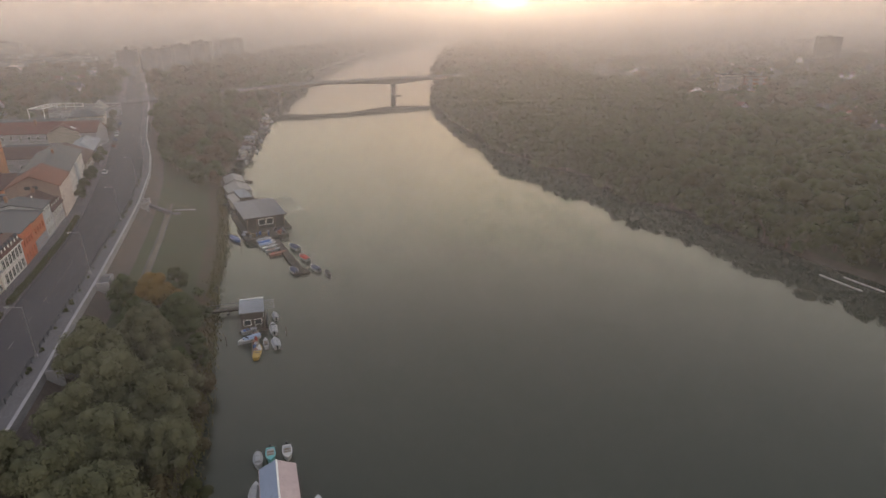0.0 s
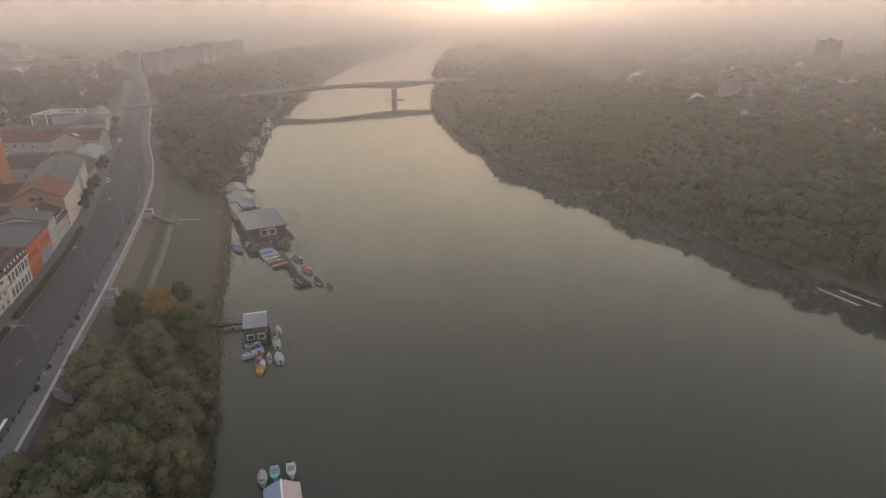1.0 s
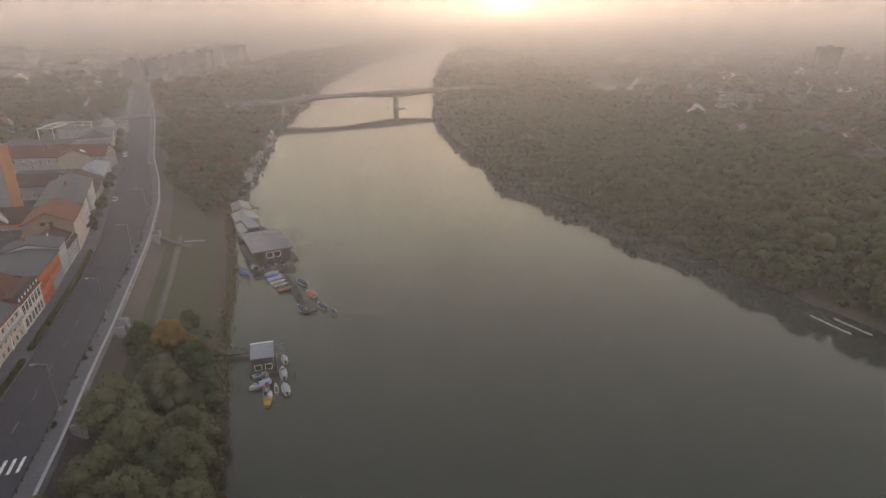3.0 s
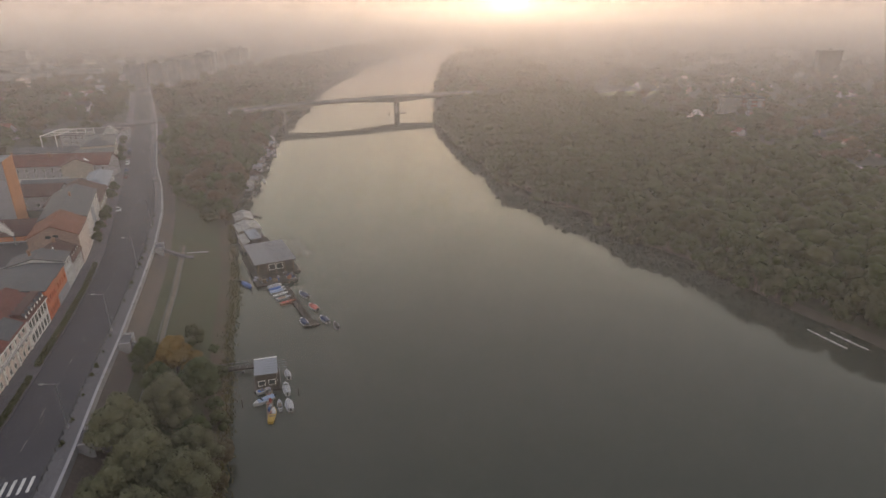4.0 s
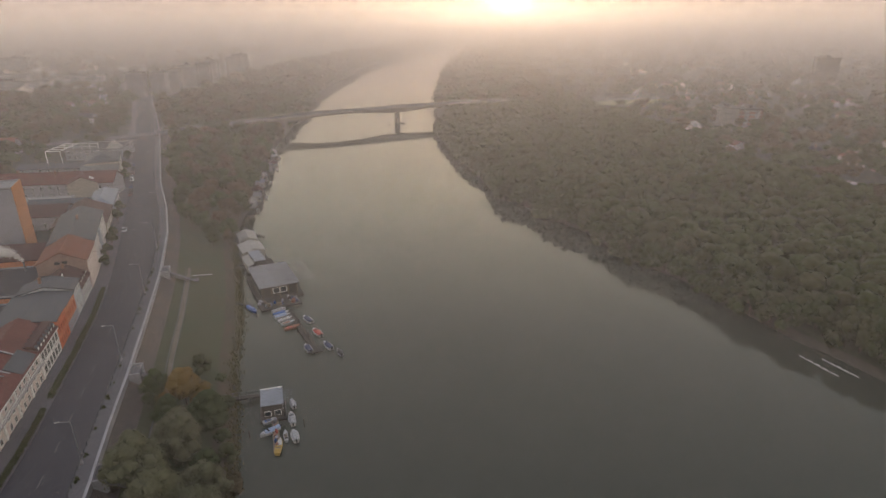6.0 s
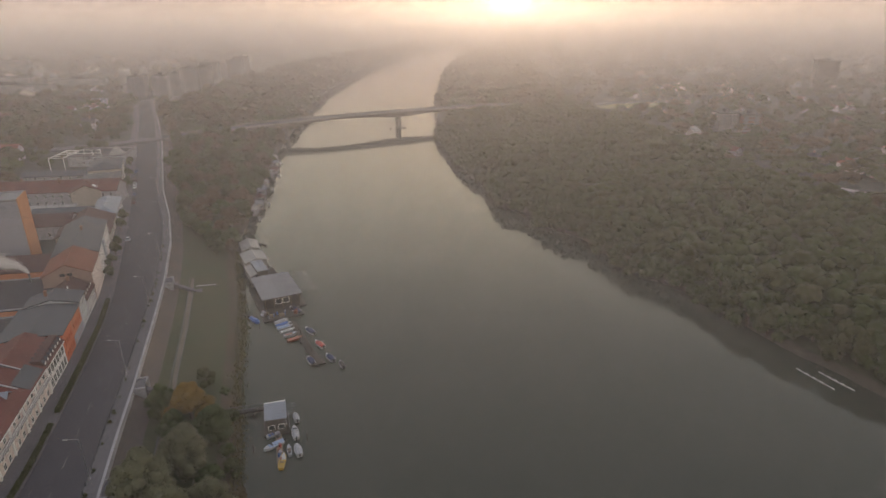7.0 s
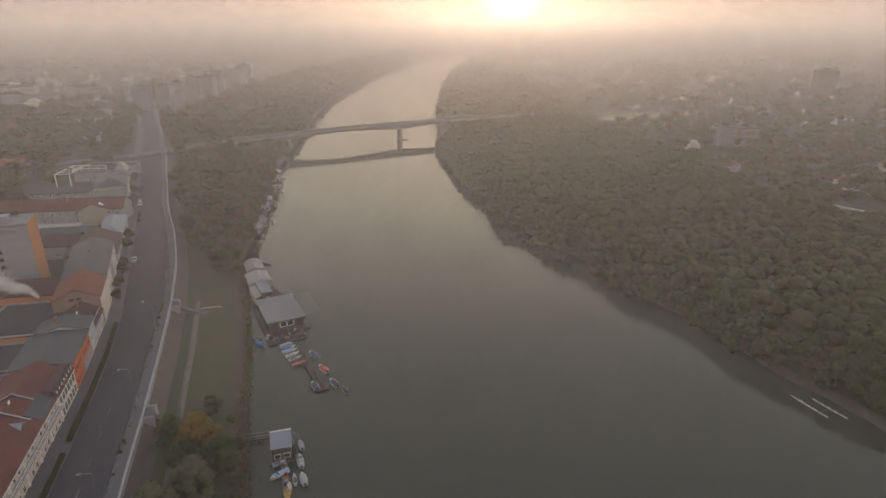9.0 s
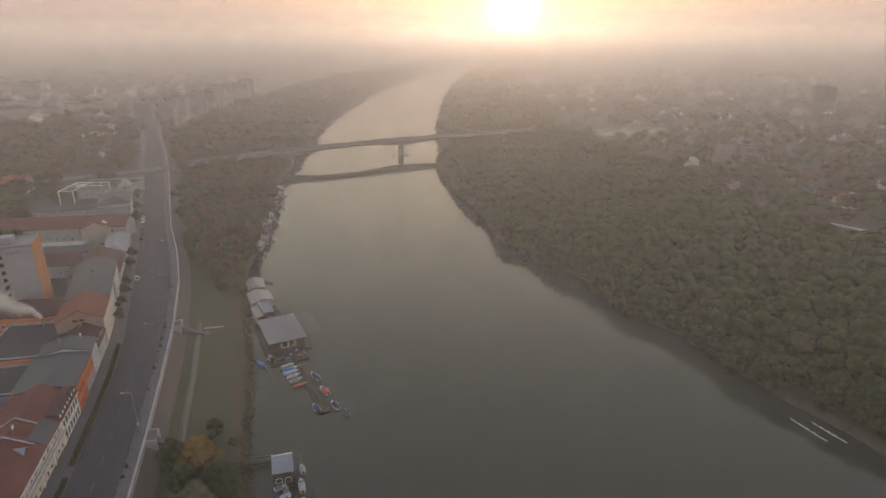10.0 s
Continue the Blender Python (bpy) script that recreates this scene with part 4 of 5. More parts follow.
# open white frame on the roof of a school
sch = house("grey school block with an open white roof frame", pose(-219.5, 333, ROAD_Z, 0, 0, 6), 30, 22, 6.2, 0, GREYP, M["roof_dark"], kind="flat", front=(2, 9), storey_h=2.8, name="school", category="school")
for k in range(5):
    part("frame_post", Build().box(-0.15, -0.15, 6.2, 0.15, 0.15, 9.5), M["white_paint"], sch, at=pose(0.4 + k * 4.6, 0.3, 0))
for z in (7.6, 9.5):
    part("frame_beam", Build().box(0, 0.1, z, 19, 0.4, z + 0.25), M["white_paint"], sch)
for k in range(5):
    part("frame_beam", Build().box(0.1 if k < 1 else 0.5, 0.5 - 5.0 * k, 9.3, 8.0, 0.8 - 5.0 * k, 9.55), M["white_paint"], sch)
for x in (0.2, 7.8):
    part("frame_beam", Build().box(x - 0.15, -20.0, 9.25, x + 0.15, 0.1, 9.5), M["white_paint"], sch)
    part("frame_post", Build().box(x - 0.15, -20.0, 0, x + 0.15, -19.7, 9.25), M["white_paint"], sch)
part("pyramid_roof", Build().loft([[(22, 2, 6.2), (29, 2, 6.2), (29, 9, 6.2), (22, 9, 6.2)], [(25.3, 5.3, 10.7), (25.7, 5.3, 10.7), (25.7, 5.7, 10.7), (25.3, 5.7, 10.7)]]), M["roof_pale"], sch)

# the rest of the town: many houses of a few kinds
WALLS = [WHITE, CREAM, BEIGE, WHITE, GREYP, PINK]
ROOFS = [M["roof_red"], M["roof_brown"], M["roof_orange"], M["roof_dark"], M["roof_grey"], M["roof_brown"], M["roof_red"], M["roof_pale"]]
WORDS = {"roof_red": "red tiled", "roof_brown": "brown tiled", "roof_orange": "orange tiled", "roof_dark": "dark", "roof_grey": "grey sheet", "roof_pale": "pale sheet"}
KINDS = []
for k in range(14):
    r = np.random.default_rng(300 + k)
    w, d, h, rh = r.uniform(9, 18), r.uniform(8, 12), r.uniform(3.6, 7.5), r.uniform(2.5, 4.2)
    rk = list(WORDS)[[0, 1, 2, 3, 4, 1, 0, 5, 1, 0, 2, 3, 5, 1][k]]
    wm = WALLS[k % 6]
    kind = "hip" if k % 3 == 2 else "gable"
    KINDS.append(dict(label="town house with pale walls and a %s roof" % WORDS[rk], w=w, d=d, h=h, rh=rh, wall=wm, roof=M[rk], kind=kind, axis=k % 2, chimneys=1, seed=k, group="houses of the town", front=(1, 2), storey_h=2.9))
TAKEN = []
first = {}
for _ in range(3600):
    side = rng.integers(0, 2)
    y = rng.uniform(60, 1300)
    if side == 0:
        x = -rng.uniform(110, 0.9 * y + 200)
        if x > FACADE(min(y, 720)) - 26 or (y < 345 and x > -232):
            continue
        turn = 14 + 90 * int(rng.integers(0, 4))
    else:
        low = FOREST_EDGE(y) + 12 if y < 515 else RIGHT(y) + 150
        x = rng.uniform(low, max(low + 40, 0.9 * y + 200))
        turn = 25 + 90 * int(rng.integers(0, 4)) + rng.uniform(-8, 8)
        if 130 < x < 240 and 550 < y < 635:
            continue
    if near_road(x, y) or in_river(x, y, 60):
        continue
    if 0 < -x < 420 and 570 < y < 860 and x > -340:
        continue
    if any((x - a) ** 2 + (y - b) ** 2 < (17 if side else 21) ** 2 for a, b in TAKEN):
        continue
    if abs(x - 495) < 40 and abs(y - 780) < 40 or abs(x - 222) < 30 and abs(y - 450) < 25:
        continue
    TAKEN.append((x, y))
    k = int(rng.integers(0, len(KINDS)))
    size = 0.72 if side else 1.0
    m = pose(x, y, ground_z(x, y) + 0.1, 0, 0, turn)
    if (k, size) not in first:
        first[k, size] = house(m=m @ Matrix.Scale(size, 4), **KINDS[k])
    else:
        copy_thing(first[k, size], m)
    if len(TAKEN) > 380:
        break


def slab_block(label, m, w, d, h, stacks, wall, stripe, name="panel_block"):
    """A panel block of flats: storeys of window bands and stacks of balconies."""
    ob = thing(name, label, "apartment block", m, group="panel blocks")
    part("wall", Build().box(0, 0, -0.5, w, d, h), wall, ob)
    part("roof", Build().box(-0.2, -0.2, h, w + 0.2, d + 0.2, h + 0.5).box(w * 0.4, d * 0.3, h + 0.5, w * 0.6, d * 0.7, h + 2.8), M["roof_dark"], ob)
    for k in range(stacks):
        x = w * (k + 0.5) / stacks
        part("balcony_column", Build().box(x - 1.5, -0.9, 2.5, x + 1.5, -0.005, h - 0.6), stripe, ob)
    n = int(h / 2.8)
    for s in range(n):
        part("window_band", Build().box(0.5, -0.04, 1.2 + s * 2.8, w - 0.5, 0.02, 2.5 + s * 2.8), stripe, ob)
    for s in range(n):
        part("window_band", Build().box(-0.04, 0.8, 1.2 + s * 2.8, 0.02, d - 0.8, 2.5 + s * 2.8).box(w - 0.02, 0.8, 1.2 + s * 2.8, w + 0.04, d - 0.8, 2.5 + s * 2.8), stripe, ob)
    return ob


for x, y, w, h in ((-326, 618, 17, 24), (-306, 628, 15, 24), (-303, 662, 12, 24), (-312, 712, 20, 25), (-296, 722, 16, 25), (-318, 790, 22, 26), (-300, 838, 20, 26), (-310, 900, 20, 26)):
    slab_block("pale ten-storey panel block in the haze", pose(x, y, ROAD_Z, 0, 0, 8), w, 12, h, 4, paint("panel_white", (0.26, 0.25, 0.26)), paint("panel_grey", (0.18, 0.18, 0.20)))
for x, y, w, h in ((-640, 880, 36, 22), (-560, 700, 70, 14), (-520, 640, 90, 12), (-460, 700, 60, 13), (-610, 600, 60, 12)):
    slab_block("long pale institutional building among trees", pose(x, y, ROAD_Z, 0, 0, 14), w, 14, h, 3, paint("panel_white", (0.26, 0.25, 0.26)), paint("panel_grey", (0.18, 0.18, 0.20)))
slab_block("tall dark square tower block on the plain", pose(462, 764, 5.3, 0, 0, -20), 25, 22, 31, 3, paint("tower_grey", (0.11, 0.10, 0.10)), paint("tower_dark", (0.07, 0.065, 0.065)), name="tower_block")
slab_block("white and brick-red block of flats among houses", pose(205, 445, 5.3, 0, 0, 0), 14.5, 14, 15, 2, paint("flats_pale", (0.22, 0.20, 0.20)), paint("flats_grey", (0.18, 0.17, 0.18)))
slab_block("brick-red block of flats among houses", pose(221, 445, 5.3, 0, 0, 0), 16, 14, 14, 2, paint("brick_red", (0.20, 0.10, 0.08)), paint("flats_grey", (0.18, 0.17, 0.18)))
single("sports_field", Build().box(-38, -16, 0, 38, 16, 0.12), mat("field_grass", (0.16, 0.18, 0.08), vary=0.2, scale=0.05, fine=1.0), "pale green open field beside the road", "field", pose(186, 592, 5.5, 0, 0, 8), kind="structure")
secs = []
for x, y, z in ((106, 571, 8.4), (140, 592, 7.0), (175, 610, 6.3), (232, 618, 6.1), (300, 626, 6.0)):
    secs.append([(x, y - 5, z - 3), (x, y + 5, z - 3), (x, y + 4, z), (x, y - 4, z)])
west = []
for x, y, z in ((-192, 414.2, 8.9), (-202, 408.5, 8.5), (-226, 395, 7.75), (-262, 376, 7.0), (-330, 340, 6.7)):
    west.append([(x, y - 6.5, z - 2), (x, y + 6.5, z - 2), (x, y + 6.5, z), (x, y - 6.5, z)])
single("road_west", Build().loft(west), M["paving"], "pale road from the bridge into the town", "road", kind="structure")
single("road_east", Build().loft(secs), M["paving"], "pale road running on from the bridge through the fields", "road", kind="structure")
secs = [[(x, y - 2.2, 4), (x, y + 2.2, 4), (x, y + 2.2, 5.75), (x, y - 2.2, 5.75)] for x, y in ((200, 296), (212, 282), (226, 264), (250, 236))]
single("lane", Build().loft(secs), M["concrete"], "pale concrete lane at the edge of the wood", "road", kind="structure")

# ---- bridge ----
BR_ANGLE = 29.3


def make_bridge():
    ob = thing("bridge", "long concrete road bridge over the river on a slender pier", "bridge", pose(-197.5, 404.8, 1.0, 0, 0, BR_ANGLE))
    L, W, px = 350.0, 15.0, 183.8
    secs = []
    for s in np.linspace(0, L, 71):
        top = float(np.interp(s, (0, 60, 110, 180, 250, 300, L), (7.6, 10.6, 12.4, 12.9, 12.4, 10.4, 7.4)))
        deep = 1.9 + 2.6 * math.exp(-((s - px) / 26) ** 2) + 2.2 * math.exp(-((s - px + 95) / 20) ** 2) + 2.2 * math.exp(-((s - px - 95) / 20) ** 2)
        secs.append([(s, 0, top), (s, 0, top - 0.55), (s, 2.2, top - 0.8), (s, 3.0, top - deep), (s, W - 3.0, top - deep), (s, W - 2.2, top - 0.8), (s, W, top - 0.55), (s, W, top)])
    part("deck", Build().loft(secs), M["concrete_dark"], ob)

    def top(s):
        return float(np.interp(s, (0, 60, 110, 180, 250, 300, L), (7.6, 10.6, 12.4, 12.9, 12.4, 10.4, 7.4)))
    for y0 in (0.15, W - 0.3):
        part("railing", Build().loft([[(s, y0, top(s) + 0.9), (s, y0 + 0.12, top(s) + 0.9), (s, y0 + 0.12, top(s) + 1.05), (s, y0, top(s) + 1.05)] for s in np.linspace(0, L, 50)]), M["metal"], ob)
        post = Build().box(-0.06, 0, 0, 0.06, 0.1, 0.9).mesh("railing_post", M["metal"])
        for s in np.arange(3, L, 4.0):
            part("railing_post", post, None, ob, at=pose(s, y0, top(s)))
    part("carriageway", Build().loft([[(s, 2.2, top(s) + 0.02), (s, W - 2.2, top(s) + 0.02), (s, W - 2.2, top(s) + 0.06), (s, 2.2, top(s) + 0.06)] for s in np.linspace(0, L, 50)]), M["asphalt"], ob)
    for s in (px, px - 95, px + 95):
        part("pier", Build().loft([[(s + a * k, 4.5 - 1.5 * (1 - k), z), (s - a * k, 4.5 - 1.5 * (1 - k), z), (s - a * k, 10.5 + 1.5 * (1 - k), z), (s + a * k, 10.5 + 1.5 * (1 - k), z)] for z, k, a in ((-3, 1.0, 1.0), (top(s) - 3.9, 0.85, 1.3))]), M["concrete_dark"], ob)
    for s in np.arange(20, L - 10, 32.0):
        for y0 in (1.0, W - 1.0):
            lamp = part("lamp_post", Build().tube((0, 0, 0), (0, 0, 7.5), 0.15, 0.11, 6), M["dark_metal"], ob, at=pose(s, y0, top(s)))
            part("lamp_arm", Build().tube((0, 0, 6.95), (0, 1.2 if y0 < 5 else -1.2, 7.25), 0.05, 0.04, 5), M["dark_metal"], lamp)


make_bridge()

# ---- the riverside: stairs, lamps, rails, paths ----


def bank_point(y, u):
    w, l = WALL(y), LEFT(y)
    return l + (w - l) * u


def bank_strip(name, y0, y1, u, half, material, label, category, lift=0.06):
    secs = []
    for y in np.linspace(y0, y1, int((y1 - y0) / 3) + 2):
        x = bank_point(y, u)
        z = ground_z(x, y) + lift
        secs.append([(x - half, y, z - 0.3), (x + half, y, z - 0.3), (x + half, y, z), (x - half, y, z)])
    return single(name, Build().loft(secs), material, label, category, kind="structure")


bank_strip("footpath_edge_1", 60, 184, 0.715, 0.1, M["paving"], "pale kerb line of the footpath", "kerb", 0.14)
bank_strip("footpath_edge_2", 60, 184, 0.655, 0.1, M["paving"], "pale kerb line of the footpath", "kerb", 0.14)
bank_strip("footpath", 60, 184, 0.685, 0.7, mat("path_gravel", (0.15, 0.13, 0.10), vary=0.3, scale=0.4, fine=4), "narrow worn footpath on the bank", "footpath", 0.08)


def stairs(y, label):
    x = WALL(y)
    slope = math.degrees(math.atan2(WALL(y + 4) - WALL(y - 4), 8))
    ob = thing("river_stairs", label, "stairs", pose(x, y, -0.85, 0, 0, -slope), group="stairs to the river")
    part("landing", Build().box(-0.6, -2.2, 6.6, 2.4, 2.2, 8.6), M["paving"], ob)
    for y0 in (-2.5, 2.2):
        part("side_wall", Build().box(0.3, y0, 6.0, 2.7, y0 + 0.3, 9.0), M["concrete"], ob)
    part("end_wall", Build().box(2.4, 0.3, 6.0, 2.7, 2.2, 9.0), M["concrete"], ob)
    step = Build().box(0, -0.8, -0.9, 0.36, 0.8, 0).mesh("step", M["paving"])
    for k in range(20):
        part("step", step, None, ob, at=pose(2.7 + k * 0.34, -1.1, 7.9 - k * 0.19))
    part("apron", Build().box(9.4, -2.4, 3.3, 11.0, 0.4, 4.2), M["paving"], ob)
    return ob


stairs(172.5, "concrete stairs with a landing through the flood wall")
stairs(114.5, "concrete stairs with a landing through the flood wall")
stairs(81.5, "concrete stairs with a landing through the flood wall")
# paved way from the stairs to the water
secs = []
for u in np.linspace(0.62, 0.36, 8):
    y = 178 + (0.62 - u) * 12
    x = bank_point(y, u)
    z = ground_z(x, y) + 0.1
    secs.append([(x, y - 0.35, z - 0.3), (x, y + 0.35, z - 0.3), (x, y + 0.35, z), (x, y - 0.35, z)])
single("cross_path", Build().loft(secs), M["concrete"], "narrow pale paved way across the grass", "footpath", kind="structure")


def street_lamp(y):
    x = road_r(y) + 0.5
    slope = math.degrees(math.atan2(WALL(y + 4) - WALL(y - 4), 8))
    ob = thing("street_lamp", "tall grey street lamp with a short arm over the road", "street lamp", pose(x, y, PROM_Z, 0, 0, -slope), group="street lamps")
    part("base", Build().box(-0.22, -0.22, 0, 0.22, 0.22, 0.5), M["concrete"], ob)
    part("pole", Build().tube((0, 0, 0.5), (0, 0, 9.4), 0.11, 0.07), M["metal"], ob)
    part("arm", Build().tube((0, 0, 9.35), (-1.9, 0, 9.7), 0.06, 0.05, 6), M["metal"], ob)
    head = part("lamp_head", Build().loft([[(-1.7, -0.16, 9.66), (-1.7, 0.16, 9.66), (-1.7, 0.12, 9.82), (-1.7, -0.12, 9.82)], [(-2.5, -0.1, 9.72), (-2.5, 0.1, 9.72), (-2.5, 0.08, 9.84), (-2.5, -0.08, 9.84)]]), M["metal"], ob)
    part("lens", Build().box(-2.4, -0.09, 9.6, -1.8, 0.09, 9.66), M["lamp_glass"], head)
    return ob


for y in (50, 84.5, 119.5, 156, 193, 231, 270, 310, 350, 390):
    street_lamp(y)

# dark guard rail between road and promenade
rail = thing("guard_rail", "dark low guard rail along the kerb of the promenade", "guard rail", kind="structure")
post = Build().box(-0.05, -0.05, 0, 0.05, 0.05, 0.95).mesh("post", M["dark_metal"])
for y in np.arange(52, 300, 2.2):
    part("post", post, None, rail, at=pose(road_r(y) + 0.25, y, PROM_Z))
for z in (0.5, 0.95):
    secs = []
    for y in np.arange(52, 300, 4.0):
        x = road_r(y) + 0.25
        secs.append([(x - 0.03, y, PROM_Z + z), (x + 0.03, y, PROM_Z + z), (x + 0.03, y, PROM_Z + 0.08 + z), (x - 0.03, y, PROM_Z + 0.08 + z)])
    part("rail", Build().loft(secs), M["dark_metal"], rail)
# potted shrubs and clumps standing by the rail
for y in np.concatenate([rng.uniform(60, 205, 26)]):
    tree("shrub0", road_r(y) + 0.75, y, rng.uniform(0.8, 1.5), "small dark shrub beside the guard rail", rng.uniform(0, 360), 0.9, "shrubs by the rail", name="shrub", category="shrub")


def hedge(y0, y1, off, half, h):
    r = np.random.default_rng(int(y0 * 7))
    n = int((y1 - y0) * 110)
    y = r.uniform(y0, y1, n)
    p = np.stack([np.array([ROAD_L(q) for q in y]) + off + r.uniform(-half, half, n), y, ROAD_Z + 0.1 + h * r.uniform(0.1, 1, n) ** 0.6], 1)
    a, b = r.normal(size=(n, 3)), r.normal(size=(n, 3))
    a, b = a / np.linalg.norm(a, axis=1)[:, None] * 0.16, b / np.linalg.norm(b, axis=1)[:, None] * 0.16
    v = np.stack([p - a - b, p + a - b, p + a + b, p - a + b], 1).reshape(-1, 3)
    i = np.arange(n)[:, None] * 4
    t = np.concatenate([i + np.array([0, 1, 2]), i + np.array([0, 2, 3])])
    tagged(new("hedge", fast_mesh("hedge", v, t, M["leaf_d"])), "low dark hedge between pavement and road", "hedge", kind="stuff")


hedge(74, 101, -0.8, 0.5, 0.9)
hedge(105, 160, -0.8, 0.6, 1.1)

# reeds and rough grass along the water's edge
def reeds(y0, y1, n, label):
    r = np.random.default_rng(int(y0))
    y = r.uniform(y0, y1, n)
    off = r.normal(0.6, 0.8, n)
    keep = r.uniform(0, 1, n) < np.array([0.5 + 0.5 * noise.noise(Vector((q * 0.12, 0, 5))) for q in y]) + 0.25
    y, off = y[keep], off[keep]
    x = np.array([LEFT(q) for q in y]) - off
    z = np.array([ground_z(a, b) for a, b in zip(x, y)])
    p = np.stack([x, y, np.maximum(z, 0)], 1)
    m = len(p)
    h = r.uniform(0.5, 1.3, m)
    lean, a = r.normal(size=(m, 3)) * 0.25, r.normal(size=(m, 3))
    a[:, 2] = 0
    a = a / np.linalg.norm(a, axis=1)[:, None] * r.uniform(0.06, 0.16, m)[:, None]
    lean[:, 2] = h
    v = np.stack([p - a, p + a, p + lean], 1).reshape(-1, 3)
    tagged(new("reeds", fast_mesh("reeds", v, np.arange(3 * m).reshape(-1, 3), M["reed"])), label, "reeds", kind="stuff")


reeds(40, 215, 7000, "rough greenish reeds along the water's edge")

# road markings
for k, (y0, y1) in enumerate(((y, y + 3.0) for y in np.arange(52, 330, 9.0))):
    for f in (0.5,):
        c = lambda y: ROAD_L(y) + (road_r(y) - ROAD_L(y)) * f
        secs = [[(c(y) - 0.07, y, road_z(c(y), y) + 0.004), (c(y) + 0.07, y, road_z(c(y), y) + 0.008), (c(y) + 0.07, y, road_z(c(y), y) + 0.02), (c(y) - 0.07, y, road_z(c(y), y) + 0.02)] for y in (y0, y1)]
        single("lane_mark", Build().loft(secs), mat("worn_paint", (0.17, 0.16, 0.165), vary=0.3, fine=3) if k == 0 else bpy.data.materials["worn_paint"], "worn white lane mark on the asphalt", "road marking", kind="structure")
for k in range(9):
    y0 = 68.5 + k * 0.35
    x0 = ROAD_L(70) + 1.0 + k * 1.25
    single("zebra_stripe", Build().box(-0.25, -1.8, 0, 0.25, 1.8, 0.012), M["line"], "white stripe of a zebra crossing", "road marking", pose(x0, y0, road_z(x0, y0) + 0.03, 0, -4.5, 17), kind="structure", group="zebra crossing")


def car(x, y, turn, color, label):
    ob = thing("car", label, "car", pose(x, y, road_z(x, y) + 0.02, 0, 0, turn), group="parked cars")
    sec = []
    for s, zt, hw in ((-2.1, 0.75, 0.7), (-1.9, 0.95, 0.85), (-0.6, 1.0, 0.88), (0.9, 0.95, 0.88), (1.9, 0.8, 0.82), (2.1, 0.6, 0.7)):
        sec.append([(s, -hw, 0.3), (s, hw, 0.3), (s, hw, zt - 0.15), (s, hw * 0.9, zt), (s, -hw * 0.9, zt), (s, -hw, zt - 0.15)])
    part("body", Build().loft(sec), paint(*color, rough=0.35), ob)
    part("cabin", Build().loft([[(-1.7, -0.75, 0.95), (-1.7, 0.75, 0.95), (1.1, 0.75, 0.95), (1.1, -0.75, 0.95)], [(-1.2, -0.6, 1.42), (-1.2, 0.6, 1.42), (0.3, 0.6, 1.42), (0.3, -0.6, 1.42)]]), M["glass"], ob)
    part("roof", Build().box(-1.15, -0.58, 1.421, 0.25, 0.58, 1.46), paint(*color, rough=0.35), ob)
    for sx in (-1.3, 1.3):
        for sy in (-0.8, 0.8):
            part("wheel", Build().tube((sx, sy - 0.1, 0.3), (sx, sy + 0.1, 0.3), 0.31, 0.31, 12), M["dark_metal"], ob)


CARS = [("car_silver", (0.45, 0.45, 0.47)), ("car_black", (0.03, 0.03, 0.035)), ("car_white", (0.7, 0.7, 0.7)), ("car_maroon", (0.12, 0.03, 0.03)), ("car_blue", (0.05, 0.08, 0.2))]
for k, y in enumerate((213, 262, 268.5, 275, 288, 294.5, 301, 313, 320)):
    c = CARS[(k * 3) % 5]
    car(ROAD_L(y) + 1.2, y, 90 + math.degrees(math.atan2(-(ROAD_L(y + 3) - ROAD_L(y - 3)), 6)), c, "%s car parked at the kerb" % c[0].split("_")[1])

# ---- boats ----


def hull_sections(L, B, H, stern=0.8, n=9, sheer=0.2):
    out = []
    for k in range(n):
        s = k / (n - 1)
        hw = B / 2 * (stern + (1 - stern) * min(1, s / 0.35)) * (1 - max(0, (s - 0.5) / 0.5) ** 2.2 * 0.96)
        top = H + sheer * s * s
        out.append([(s * L - L / 2, -hw, top), (s * L - L / 2, -hw * 0.82, 0.05), (s * L - L / 2, 0, -0.18 * (1 - 0.5 * s)), (s * L - L / 2, hw * 0.82, 0.05), (s * L - L / 2, hw, top)])
    return out


